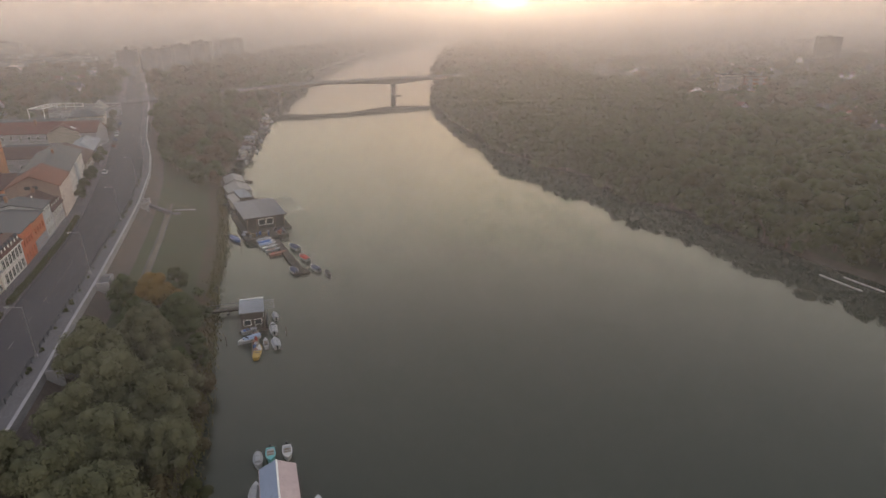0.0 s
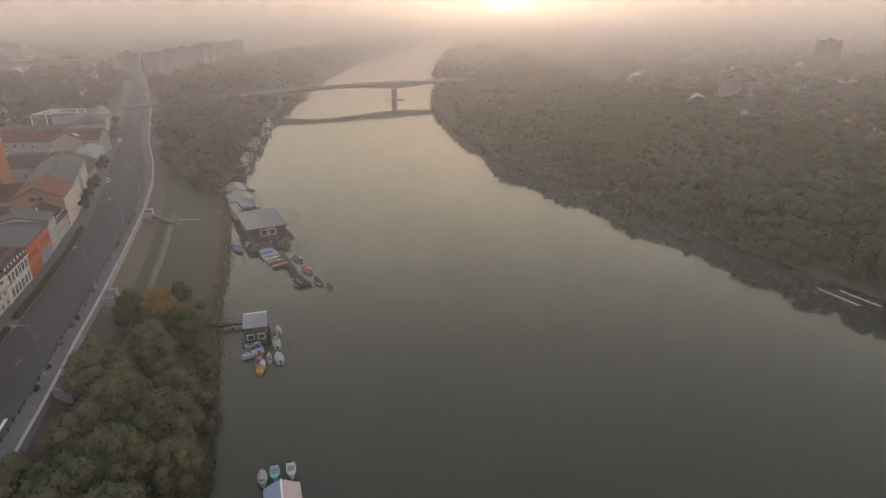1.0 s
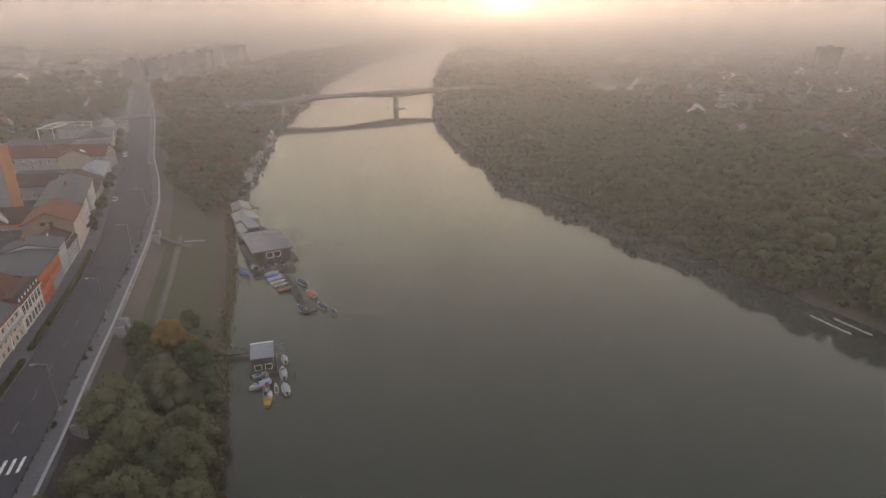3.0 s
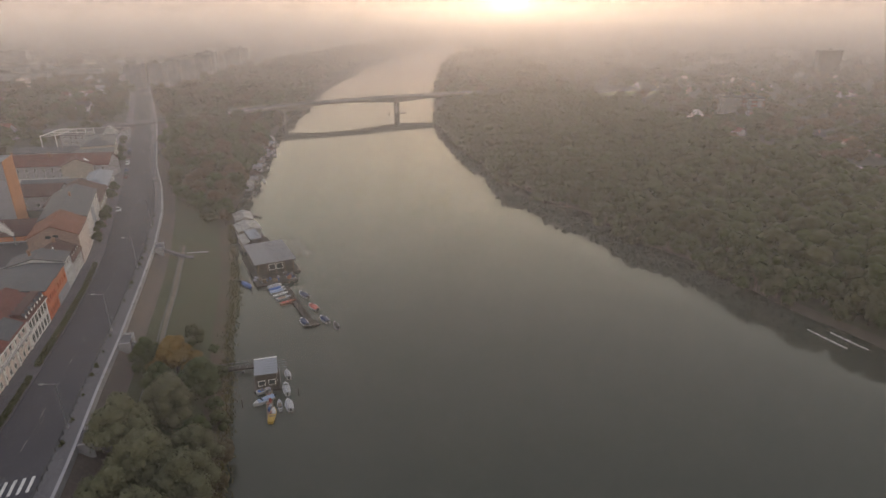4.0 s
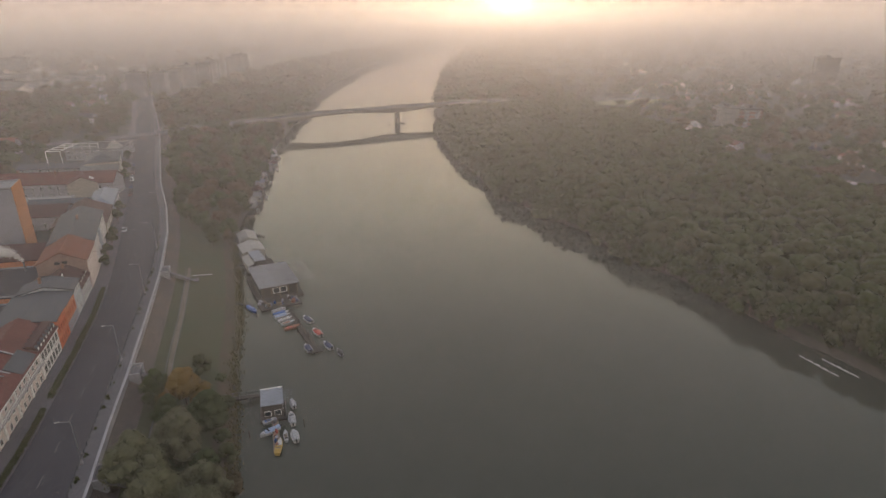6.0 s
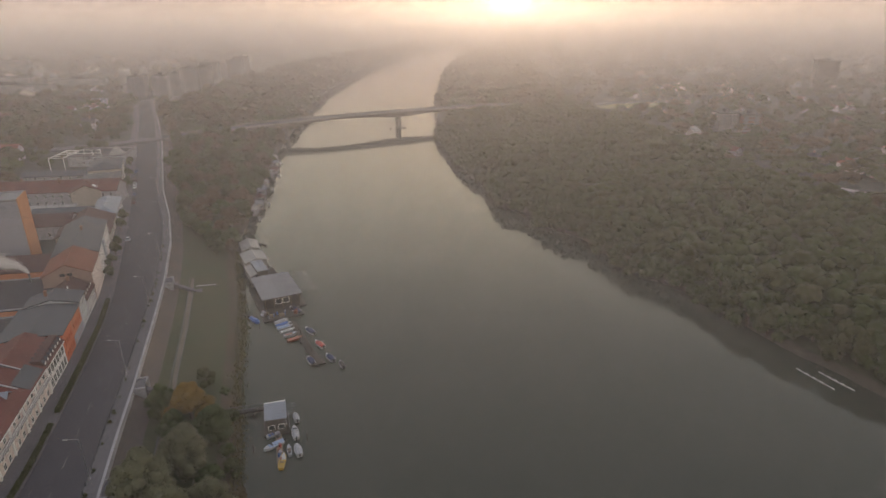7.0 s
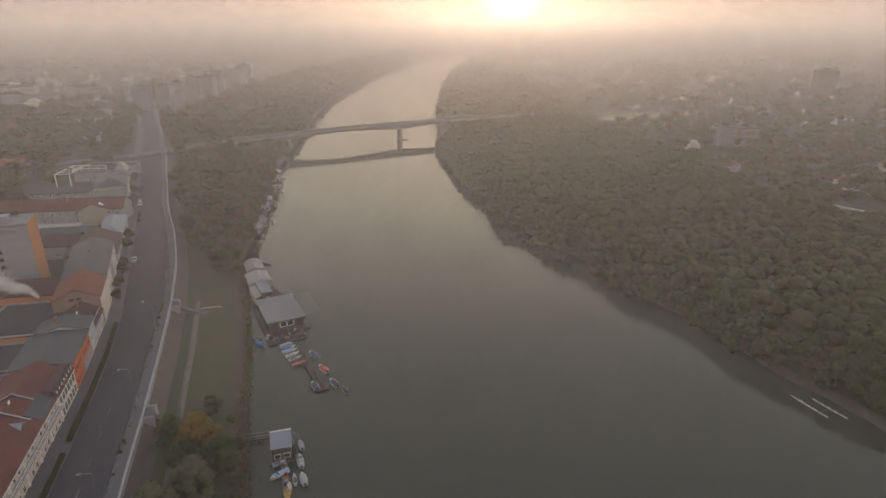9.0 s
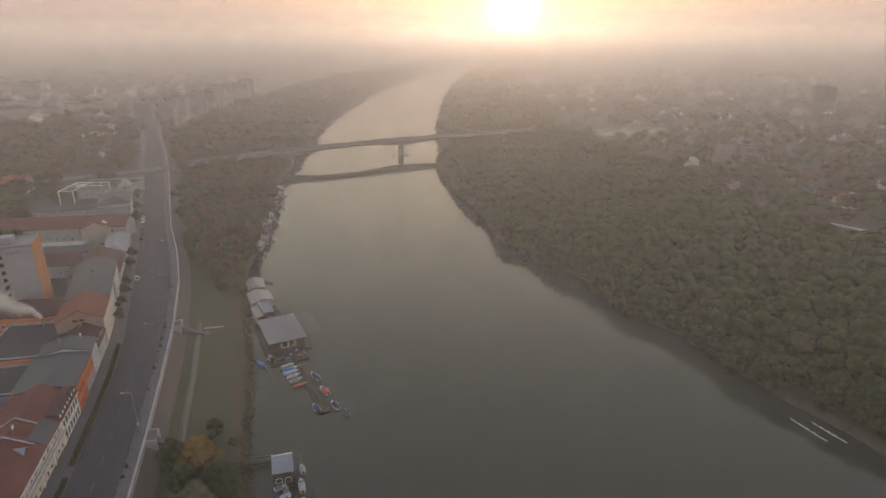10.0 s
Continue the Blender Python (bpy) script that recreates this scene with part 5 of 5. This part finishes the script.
def boat(x, y, turn, L, B, hull, inside, label, cover=None, motor=True, screen=False, group="moored boats", z=0.0, name="motor_boat", category="boat"):
    """A small boat afloat; its bow points along its own x axis."""
    ob = thing(name, label, category, pose(x, y, z, 0, 0, turn), group=group)
    sec = hull_sections(L, B, 0.62)
    b = Build().loft(sec, closed=True)
    part("hull", b, hull, ob)
    rim = []
    for s in sec:
        rim.append([(s[0][0], s[0][1] * 1.04, s[0][2]), (s[4][0], s[4][1] * 1.04, s[4][2]), (s[4][0], s[4][1] * 1.04, s[4][2] + 0.06), (s[0][0], s[0][1] * 1.04, s[0][2] + 0.06)])
    part("deck", Build().loft(rim), hull, ob)
    if cover:
        cs = []
        for s in sec[:7]:
            hw = s[4][1] * 0.93
            cs.append([(s[0][0], -hw, s[0][2] + 0.07), (s[0][0], hw, s[0][2] + 0.07), (s[0][0], hw * 0.5, s[0][2] + 0.42), (s[0][0], -hw * 0.5, s[0][2] + 0.42)])
        part("cover", Build().loft(cs), cover, ob)
    else:
        cs = []
        for s in sec[1:6]:
            hw = s[4][1] * 0.78
            cs.append([(s[0][0], -hw, s[0][2] + 0.065), (s[0][0], hw, s[0][2] + 0.065), (s[0][0], hw, s[0][2] + 0.075), (s[0][0], -hw, s[0][2] + 0.075)])
        part("cockpit", Build().loft(cs), inside, ob)
        for k in (0.36, 0.55):
            part("thwart", Build().box(k * L - L / 2 - 0.16, -B * 0.36, 0.72, k * L - L / 2 + 0.16, B * 0.36, 0.78), M["wood"], ob)
    if screen:
        part("windscreen", Build().loft([[(L * 0.12, -B * 0.36, 0.72), (L * 0.22, -B * 0.2, 0.74), (L * 0.22, B * 0.2, 0.74), (L * 0.12, B * 0.36, 0.72)], [(L * 0.06, -B * 0.33, 1.15), (L * 0.14, -B * 0.17, 1.18), (L * 0.14, B * 0.17, 1.18), (L * 0.06, B * 0.33, 1.15)]]), M["glass"], ob)
    if motor:
        o = part("outboard_motor", Build().box(-L / 2 - 0.42, -0.17, 0.55, -L / 2 - 0.05, 0.17, 1.05), M["dark_metal"], ob)
        part("shaft", Build().box(-L / 2 - 0.28, -0.06, -0.3, -L / 2 - 0.12, 0.06, 0.549), M["dark_metal"], o)
    return ob


WHB, BLUE, RED = paint("boat_white", (0.42, 0.41, 0.42), 0.35), paint("boat_blue", (0.06, 0.12, 0.32), 0.4), paint("boat_red", (0.34, 0.05, 0.04), 0.4)
PALEB = paint("pale_blue_cover", (0.26, 0.32, 0.46), 0.7)
YEL, TARP, NAVY = paint("boat_yellow", (0.36, 0.23, 0.05), 0.45), paint("grey_tarpaulin", (0.31, 0.31, 0.33), 0.7), paint("navy_cover", (0.03, 0.04, 0.09), 0.7)
TEAL, DARKIN, BROWNB = paint("boat_teal", (0.12, 0.36, 0.38), 0.4), paint("dark_cockpit", (0.05, 0.045, 0.045), 0.8), paint("boat_brown", (0.22, 0.10, 0.07), 0.6)


def plank_jetty(name, m, L, W, label, rails=False, category="jetty", z=0.55):
    ob = thing(name, label, category, m)
    plank = Build().box(0, -W / 2, z, 0.27, W / 2, z + 0.06).mesh("plank", M["wood_dark"])
    for k in range(int(L / 0.3)):
        part("plank", plank, None, ob, at=pose(k * 0.3, 0, 0))
    for s in (-1, 1):
        part("beam", Build().box(0, s * W * 0.4 - 0.1, z - 0.3, L, s * W * 0.4 + 0.1, z), M["wood_dark"], ob)
    fl = Build().tube((0, -W / 2, 0.05), (0, W / 2, 0.05), 0.3, 0.3, 8).mesh("float", M["dark_metal"])
    for x in np.arange(1.5, L, 4.0):
        part("float", fl, None, ob, at=pose(x, 0, 0))
    if rails:
        for s in (-1, 1):
            part("rail", Build().box(0, s * W / 2 - 0.03, z + 1.0, L, s * W / 2 + 0.03, z + 1.07), M["metal"], ob)
            for x in np.arange(0.1, L, 1.6):
                part("rail_post", Build().box(x, s * W / 2 - 0.03, z, x + 0.06, s * W / 2 + 0.03, z + 1.0), M["metal"], ob)
    return ob


AX = 119.0   # the way upstream along this reach, in degrees


def raft_house(label, m, w, L, h, roof_z, roof_mat, wall_mat, tilt=0.4, over=0.5, deck=1.2, gable=False, windows=3, name="houseboat", porch=0.0):
    """A cabin on a floating deck; x runs along its length."""
    ob = thing(name, label, "houseboat", m)
    part("pontoon", Build().box(-deck - porch, -deck, -0.4, L + deck, w + deck, 0.5), M["wood_dark"], ob)
    part("wall", Build().box(0, 0, 0.5, L, w, roof_z - 0.06), wall_mat, ob)
    if gable:
        r = part("roof", gable_roof(L, w, roof_z, 1.1, over=over, axis=0, thick=0.12), roof_mat, ob)
    else:
        o = over
        r = part("roof", Build().loft([[(-o - porch, -o, roof_z), (L + o, -o, roof_z), (L + o, w + o, roof_z + tilt), (-o - porch, w + o, roof_z + tilt)], [(-o - porch, -o, roof_z + 0.18), (L + o, -o, roof_z + 0.18), (L + o, w + o, roof_z + tilt + 0.18), (-o - porch, w + o, roof_z + tilt + 0.18)]]), roof_mat, ob)
        seam = Build().box(0, -o, 0, 0.05, w + o, 0.05).mesh("seam", roof_mat)
        for k in range(int((L + porch) / 1.0)):
            part("seam", seam, None, r, at=Matrix.Translation((-porch + 0.5 + k * 1.0, 0, roof_z + 0.18 + tilt / 2)) @ Matrix.Rotation(math.atan2(tilt, w + 2 * o), 4, 'X') @ Matrix.Translation((0, -w / 2, 0)))
    for k in range(windows):
        yy = w * (k + 0.5) / windows
        ww = min(1.5, w / windows * 0.8)
        f = part("window", Build().box(-0.08, yy - ww / 2, 1.3, 0.02, yy + ww / 2, 2.6), M["white_paint"], ob)
        part("pane", Build().box(-0.1, yy - ww / 2 + 0.1, 1.4, -0.079, yy + ww / 2 - 0.1, 2.5), M["glass"], f)
    for k in range(int(L / 3)):
        f = part("window", Build().box(1 + k * 3, -0.06, 1.4, 2.2 + k * 3, 0.02, 2.5), M["white_paint"], ob)
        part("pane", Build().box(1.1 + k * 3, -0.08, 1.5, 2.1 + k * 3, -0.059, 2.4), M["glass"], f)
    return ob


# near-black wall colour, which also paints in the shade of a houseboat's interior
DARKW = paint("dark_boarding", (0.06, 0.052, 0.048), 0.8)
# great boat house with its sheet roof
big = raft_house("large floating boat house with a flat grey sheet roof", pose(-49.0, 171.9, 0, 0, 0, 118), 11.3, 16.8, 4, 4.45, M["roof_grey"], DARKW, tilt=0.12, over=0.7, deck=1.6, windows=0, porch=1.0)
for k in range(2):
    f = part("window", Build().box(-0.12, 3.2 + k * 2.3, 1.5, 0.03, 5.4 + k * 2.3, 3.5), M["white_paint"], big)
    part("pane", Build().box(-0.15, 3.4 + k * 2.3, 1.7, -0.119, 5.2 + k * 2.3, 3.3), M["glass"], f)
part("fascia", Build().box(-1.78, -0.7, 4.2, -1.7, 12.0, 4.5), M["wood_dark"], big)
part("lower_deck", Build().box(-8.5, 0.8, -0.2, -2.62, 13.2, 0.5), M["wood_dark"], big)
for k in range(5):
    part("roof_post", Build().box(-1.6, 0.2 + k * 2.7, 0.5, -1.42, 0.38 + k * 2.7, 4.4), M["wood"], big)
shed = raft_house("narrow floating shed with a blue-grey roof", pose(-64.2, 189.8, 0, 0, 0, 120), 3.4, 10.0, 3, 4.3, M["roof_blue"], DARKW, tilt=0.15, over=0.3, deck=0.6, windows=1, name="floating_shed")
part("side_roof", Build().loft([[(x, 3.75, 3.7), (x, 6.3, 3.1), (x, 6.3, 3.2), (x, 3.75, 3.8)] for x in (-0.5, 9.5)]), M["roof_pale"], shed)
part("side_wall", Build().box(0.0, 5.9, 0.5, 9.3, 6.1, 3.15), paint("grey_boards", (0.30, 0.27, 0.24)), shed)
part("side_pontoon", Build().box(-0.6, 4.01, -0.4, 10.0, 6.6, 0.5), M["wood_dark"], shed)
part("open_deck", Build().box(-0.5, -4.2, -0.3, 11.0, -0.61, 0.4), M["wood_dark"], shed)
raft_house("floating cabin with a pale corrugated gable roof", pose(-68.0, 202.2, 0, 0, 0, 119), 7.6, 9.5, 3, 3.4, M["roof_pale"], paint("grey_boards", (0.30, 0.27, 0.24)), gable=True, deck=0.6, windows=2)
raft_house("small floating cabin with a pale corrugated roof", pose(-74.4, 213.4, 0, 0, 0, 114), 6.0, 9.5, 3, 3.4, M["roof_pale"], paint("grey_boards", (0.30, 0.27, 0.24)), gable=True, deck=0.8, windows=2)
plank_jetty("jetty", pose(-79.7, 226.8, 0, 0, 0, -29), 6, 0.7, "short plank jetty beside a cabin")
plank_jetty("jetty", pose(-48.3, 158.6, 0, 0, 0, -61), 25.5, 2.0, "long plank jetty with small boats on both sides")
plank_jetty("jetty", pose(-37.6, 135.2, 0, 0, 0, 20), 4.0, 2.8, "square floating end of the jetty")
plank_jetty("gangway", pose(-76.2, 190.8, 0, 0, 0, 24), 4.6, 1.4, "short gangway from the bank to the boat house", z=1.0)
plank_jetty("gangway", pose(-68.0, 163.5, 0, 0, 0, -14), 8.0, 0.8, "narrow plank walk from the bank to the lower deck", z=0.7)
for x, y, t, L, B, h, i, c, mo, sc, lab in (
        (-49.3, 166.6, 134, 5.8, 2.2, WHB, DARKIN, NAVY, True, True, "white motor boat with a navy cover"),
        (-51.6, 159.0, 38, 4.3, 1.3, WHB, TARP, TARP, False, False, "white boat under a grey cover"),
        (-50.4, 156.9, 34, 4.8, 1.5, WHB, BLUE, BLUE, True, False, "white boat with a blue cover beside the jetty"),
        (-49.5, 155.2, 33, 4.8, 1.4, WHB, PALEB, PALEB, False, False, "pale blue boat under a cover beside the jetty"),
        (-48.2, 153.2, 36, 4.4, 1.3, WHB, TARP, None, False, False, "white open rowing boat"),
        (-46.8, 151.0, 35, 4.2, 1.4, TARP, BROWNB, None, False, False, "grey open rowing boat"),
        (-44.9, 148.4, 33, 4.6, 1.5, BROWNB, RED, None, False, False, "red-brown open rowing boat"),
        (-41.6, 153.2, 132, 4.8, 1.9, WHB, DARKIN, NAVY, True, True, "white motor boat with a dark cockpit"),
        (-37.2, 145.5, 130, 4.7, 1.9, WHB, RED, RED, True, True, "white motor boat with a red cover"),
        (-32.8, 138.3, 127, 4.3, 1.8, WHB, DARKIN, NAVY, True, True, "white motor boat with a dark cockpit"),
        (-37.9, 136.8, 123, 4.2, 1.8, WHB, DARKIN, NAVY, True, False, "white boat with a dark cover"),
        (-29.0, 134.9, 115, 3.2, 1.2, GREYP, DARKIN, DARKIN, True, False, "small grey dinghy moored off the jetty"),
        (-59.9, 159.4, -43, 5.2, 1.6, BLUE, DARKIN, BLUE, False, False, "blue rowing boat drawn up at the bank"),
        (-70.5, 172.5, 100, 4.2, 1.4, WHB, TARP, None, False, False, "white rowing boat at the bank"),
        # the small houseboat's boats
        (-36.1, 112.2, 114, 3.2, 1.35, WHB, TARP, TARP, True, False, "white boat under a pale cover"),
        (-35.0, 106.8, 110, 4.6, 1.55, WHB, DARKIN, TARP, True, True, "white motor boat under a pale cover"),
        (-33.0, 101.0, 114, 3.9, 1.65, WHB, TARP, TARP, True, False, "white boat with a pale fabric cover"),
        (-34.9, 100.9, 109, 3.5, 0.95, TARP, DARKIN, None, False, False, "grey narrow rowing boat"),
        (-38.7, 102.4, 222, 4.6, 1.6, WHB, BLUE, PALEB, True, True, "white motor boat with a blue and red cover"),
        (-39.8, 106.0, 38, 3.0, 1.3, WHB, BLUE, None, False, False, "small white and blue rowing boat")):
    boat(x, y, t, L, B, h, i, lab, cover=c, motor=mo, screen=sc)
yb = boat(-35.5, 97.6, 96, 4.7, 1.45, YEL, YEL, "yellow motor boat with a white foredeck", motor=False)
part("foredeck", Build().loft([[(x, -q, 0.70 + 0.02 * x), (x, q, 0.70 + 0.02 * x), (x, q * 0.6, 0.92), (x, -q * 0.6, 0.92)] for x, q in ((0.0, 0.72), (0.9, 0.62), (1.7, 0.36), (2.25, 0.08))]), WHB, yb)

small = raft_house("small houseboat with a blue-grey sheet roof", pose(-37.0, 107.4, 0, 0, 0, 107), 4.3, 5.9, 3, 4.1, M["roof_blue"], DARKW, tilt=0.15, over=0.3, deck=0.7, windows=2, porch=0.0)
part("front_deck", Build().box(-11.0, 1.2, -0.2, -0.75, 2.6, 0.45), M["wood"], small)
part("roof_edge", Build().box(6.0, -0.32, 4.3, 6.25, 4.62, 4.5), M["white_paint"], small)
part("awning", Build().loft([[(6.35, 0.6, 3.7), (6.35, 2.8, 3.75), (6.35, 2.8, 3.85), (6.35, 0.6, 3.8)], [(7.6, 0.6, 3.3), (7.6, 2.8, 3.35), (7.6, 2.8, 3.42), (7.6, 0.6, 3.37)]]), BLUE, small)
part("awning_post", Build().box(7.4, 1.6, -0.2, 7.5, 1.7, 3.32), M["metal"], small)
part("lattice_rail", Build().box(-0.2, -0.68, 0.5, 6.2, -0.62, 1.5), M["metal"], small)
plank_jetty("gangway", pose(-52.0, 112.7, 0, 0, 0, 14), 9.0, 1.3, "railed gangway from the bank to the houseboat", rails=True, z=1.1)


def crate(m, w, d, h, material, label):
    ob = thing("crate", label, "crate", m, group="clutter on the decks")
    b = Build()
    for k in range(3):
        b.box(0, 0, k * h / 3, w, d, (k + 0.86) * h / 3)
    part("boards", b.box(0.04, 0.04, 0, w - 0.04, d - 0.04, h * 0.93), material, ob)
    part("lid", Build().box(-0.03, -0.03, h * 0.954, w + 0.03, d + 0.03, h + 0.03), material, ob)


def drum(m, r, h, material, label):
    ob = thing("drum", label, "drum", m, group="clutter on the decks")
    b = Build().tube((0, 0, 0), (0, 0, h), r, r, 14)
    for z in (0.0, h / 3, 2 * h / 3, h - 0.04):
        b.tube((0, 0, z), (0, 0, z + 0.04), r + 0.025, r + 0.025, 14)
    part("shell", b, material, ob)
    part("bung", Build().tube((r * 0.5, 0, h + 0.001), (r * 0.5, 0, h + 0.04), 0.05, 0.05, 8), M["dark_metal"], ob)


def mooring_pole(x, y, top, label):
    ob = thing("mooring_pole", label, "pole", pose(x, y, 0), group="mooring poles")
    part("pole", Build().tube((0, 0, -2.5), (0.05, 0, top), 0.12, 0.09, 8), M["bark"], ob)
    part("ring", Build().tube((0.02, 0, 0.7), (0.02, 0, 0.8), 0.17, 0.17, 10), M["dark_metal"], ob)


crng = np.random.default_rng(61)
DECK = pose(-49.0, 171.9, 0.5, 0, 0, 118)
for k in range(16):
    spot = DECK @ pose(crng.uniform(-8.0, -3.2), crng.uniform(1.4, 12.2), 0, 0, 0, crng.uniform(0, 90))
    if k % 3 == 2:
        drum(spot, 0.3, 0.9, (BLUE, M["metal"], BROWNB)[k % 2], "metal drum standing on the lower deck")
    else:
        w, d, h = crng.uniform(0.6, 1.6), crng.uniform(0.5, 1.0), crng.uniform(0.35, 0.9)
        crate(spot, w, d, h, (M["wood"], GREYP, M["wood_dark"], BROWNB)[k % 4], "boarded crate on the lower deck of the boat house")
DECK = pose(-37.0, 107.4, 0.45, 0, 0, 107)
for k in range(9):
    spot = DECK @ pose(-1.3 - 1.05 * k, 1.45 + 0.35 * (k % 2), 0.002, 0, 0, crng.uniform(-12, 12))
    if k % 3 == 1:
        drum(spot @ pose(0.3, 0.3, 0), 0.27, 0.8, (M["metal"], RED, BLUE)[k // 3], "small drum on the houseboat's landing stage")
    else:
        crate(spot, 0.7, 0.55, crng.uniform(0.35, 0.7), (GREYP, M["wood"], BROWNB)[k % 3], "weathered crate on the houseboat's landing stage")
for x, y, top in ((-46.3, 161.5, 2.2), (-43.9, 151.0, 1.8), (-38.6, 141.2, 1.9), (-42.9, 146.1, 1.8), (-31.8, 104.6, 2.0), (-42.6, 100.6, 2.1), (-57.0, 154.4, 2.4), (-62.0, 155.5, 1.7)):
    mooring_pole(x, y, top, "dark wooden mooring pole in the shallow water")

# the barge with a pitched roof nearest the bank
bar = raft_house("long houseboat with a blue and pink pitched roof", pose(-13.8, 43.5, 0, 0, 0, 108), 4.4, 22, 3, 2.9, paint("faded_pink_roof", (0.46, 0.36, 0.36)), paint("grey_boards", (0.30, 0.27, 0.24)), gable=True, over=0.3, deck=0.6, windows=2)
part("roof_panel", Build().loft([[(x, 2.3, 4.02), (x, 4.6, 2.95), (x, 4.6, 3.0), (x, 2.3, 4.07)] for x in (-0.3, 22.3)]), paint("faded_blue_roof", (0.24, 0.28, 0.38)), bar)
part("ridge_cap", Build().box(-0.3, 2.1, 3.95, 22.3, 2.34, 4.1), M["white_paint"], bar)
for x, y, t, L, B, h, i, c, lab in ((-26.8, 67.8, 288, 2.9, 1.4, TARP, DARKIN, TARP, "grey covered dinghy at the houseboat"), (-25.3, 69.0, 288, 3.1, 1.4, TEAL, TARP, None, "teal open boat at the houseboat"),
                                    (-23.0, 69.6, 288, 3.1, 1.4, WHB, TARP, None, "white open motor boat at the houseboat"), (-25.4, 61.4, 100, 4.2, 1.5, WHB, TARP, TARP, "white covered boat beside the houseboat"), (-16.4, 58.8, 100, 4.4, 1.9, WHB, TARP, TARP, "white covered boat beside the houseboat")):
    boat(x, y, t, L, B, h, i, lab, cover=c)

# houseboats further up the left bank
for k, y in enumerate((262, 272, 284, 297, 311, 325, 341, 357, 372)):
    r = np.random.default_rng(900 + k)
    x = LEFT(y) + r.uniform(0.5, 3.5)
    raft_house("moored cabin with a pale roof under the trees", pose(x + 1.5, y, 0, 0, 0, 100 + r.uniform(-12, 12)), r.uniform(3.6, 5), r.uniform(5, 7.5), 3, r.uniform(2.6, 3.3), (M["roof_pale"], M["roof_grey"], M["roof_brown"], M["roof_blue"])[k % 4], (WHITE, paint("grey_boards", (0.30, 0.27, 0.24)), DARKW)[k % 3], gable=k % 2 == 0, over=0.3, deck=0.8, windows=2)
    if k % 2 == 0:
        boat(x + 4.5, y - 4, 110, 4.2, 1.5, WHB, DARKIN, "white boat beside a moored cabin", cover=None)


def racing_kayak(x0, y0, x1, y1, label):
    L, t = math.hypot(x1 - x0, y1 - y0), math.degrees(math.atan2(y1 - y0, x1 - x0))
    ob = thing("racing_kayak", label, "kayak", pose((x0 + x1) / 2, (y0 + y1) / 2, 0.02, 0, 0, t), group="racing kayaks")
    sec = []
    for s in np.linspace(-1, 1, 17):
        hw = 0.02 + 0.27 * (1 - abs(s) ** 2.2)
        sec.append([(s * L / 2, -hw, 0.24), (s * L / 2, -hw * 0.7, 0.02), (s * L / 2, hw * 0.7, 0.02), (s * L / 2, hw, 0.24), (s * L / 2, 0, 0.34)])
    part("hull", Build().loft(sec), WHB, ob, smooth=False)
    for k in range(4):
        c = (-0.30 + 0.19 * k) * L
        part("cockpit", Build().loft([[(c + 0.45 * math.cos(a), 0.2 * math.sin(a), z) for a in np.linspace(0, 2 * math.pi, 10, endpoint=False)] for z in (0.28, 0.37)]), DARKIN, ob)


buoy = thing("channel_buoy", "dark channel buoy floating beside the bridge pier", "buoy", pose(-46.5, 494, 0))
part("float", Build().tube((0, 0, -0.4), (0, 0, 0.6), 1.0, 0.9, 10), M["dark_metal"], buoy)
part("mast", Build().tube((0, 0, 0.6), (0, 0, 2.2), 0.35, 0.12, 8), M["dark_metal"], buoy)
boat(-36.5, 499, 12, 5.5, 1.6, DARKIN, DARKIN, "dark small boat moored beside the bridge pier", motor=False)

racing_kayak(93.7, 133.8, 98.0, 124.1, "long slender white racing kayak afloat by the bank")
racing_kayak(98.7, 132.2, 102.8, 123.6, "long slender white racing kayak afloat by the bank")
boat(109, 146, 60, 5.0, 1.0, WHB, TARP, "pale boat lying on the muddy bank", motor=False, z=0.9 + 0.6)


# ---- steam from a workshop chimney ----
def steam(x, y, z):
    r = np.random.default_rng(42)
    n = 12000
    s = r.uniform(0, 1, n) ** 0.8
    wob = np.sin(s * 9.0) * 0.5
    w = 0.3 + 3.0 * s
    p = np.stack([x - 19 * s + r.normal(size=n) * w * 0.7, y + 5 * s + r.normal(size=n) * w * 0.6, z + 1.0 * s + 3.4 * np.sqrt(s) + wob + r.normal(size=n) * w * 0.5], 1)
    a, b = r.normal(size=(n, 3)), r.normal(size=(n, 3))
    a, b = a / np.linalg.norm(a, axis=1)[:, None] * 0.12, b / np.linalg.norm(b, axis=1)[:, None] * 0.12
    v = np.stack([p - a, p + b, p + a - b], 1).reshape(-1, 3)
    me = fast_mesh("steam_plume", v, np.arange(3 * n).reshape(-1, 3), M["steam"])
    tagged(new("steam_plume", me), "pale drifting steam above a workshop roof", "steam", kind="stuff")


chimney = thing("workshop_chimney", "short grey metal chimney on the workshop roof", "chimney", pose(-127.5, 161, ROAD_Z + 5.5))
part("pipe", Build().tube((0, 0, 0), (0, 0, 3.2), 0.25, 0.25, 10), M["metal"], chimney)
part("cap", Build().tube((0, 0, 3.2), (0, 0, 3.4), 0.34, 0.3, 10), M["dark_metal"], chimney)
steam(-127.5, 161, ROAD_Z + 9.0)
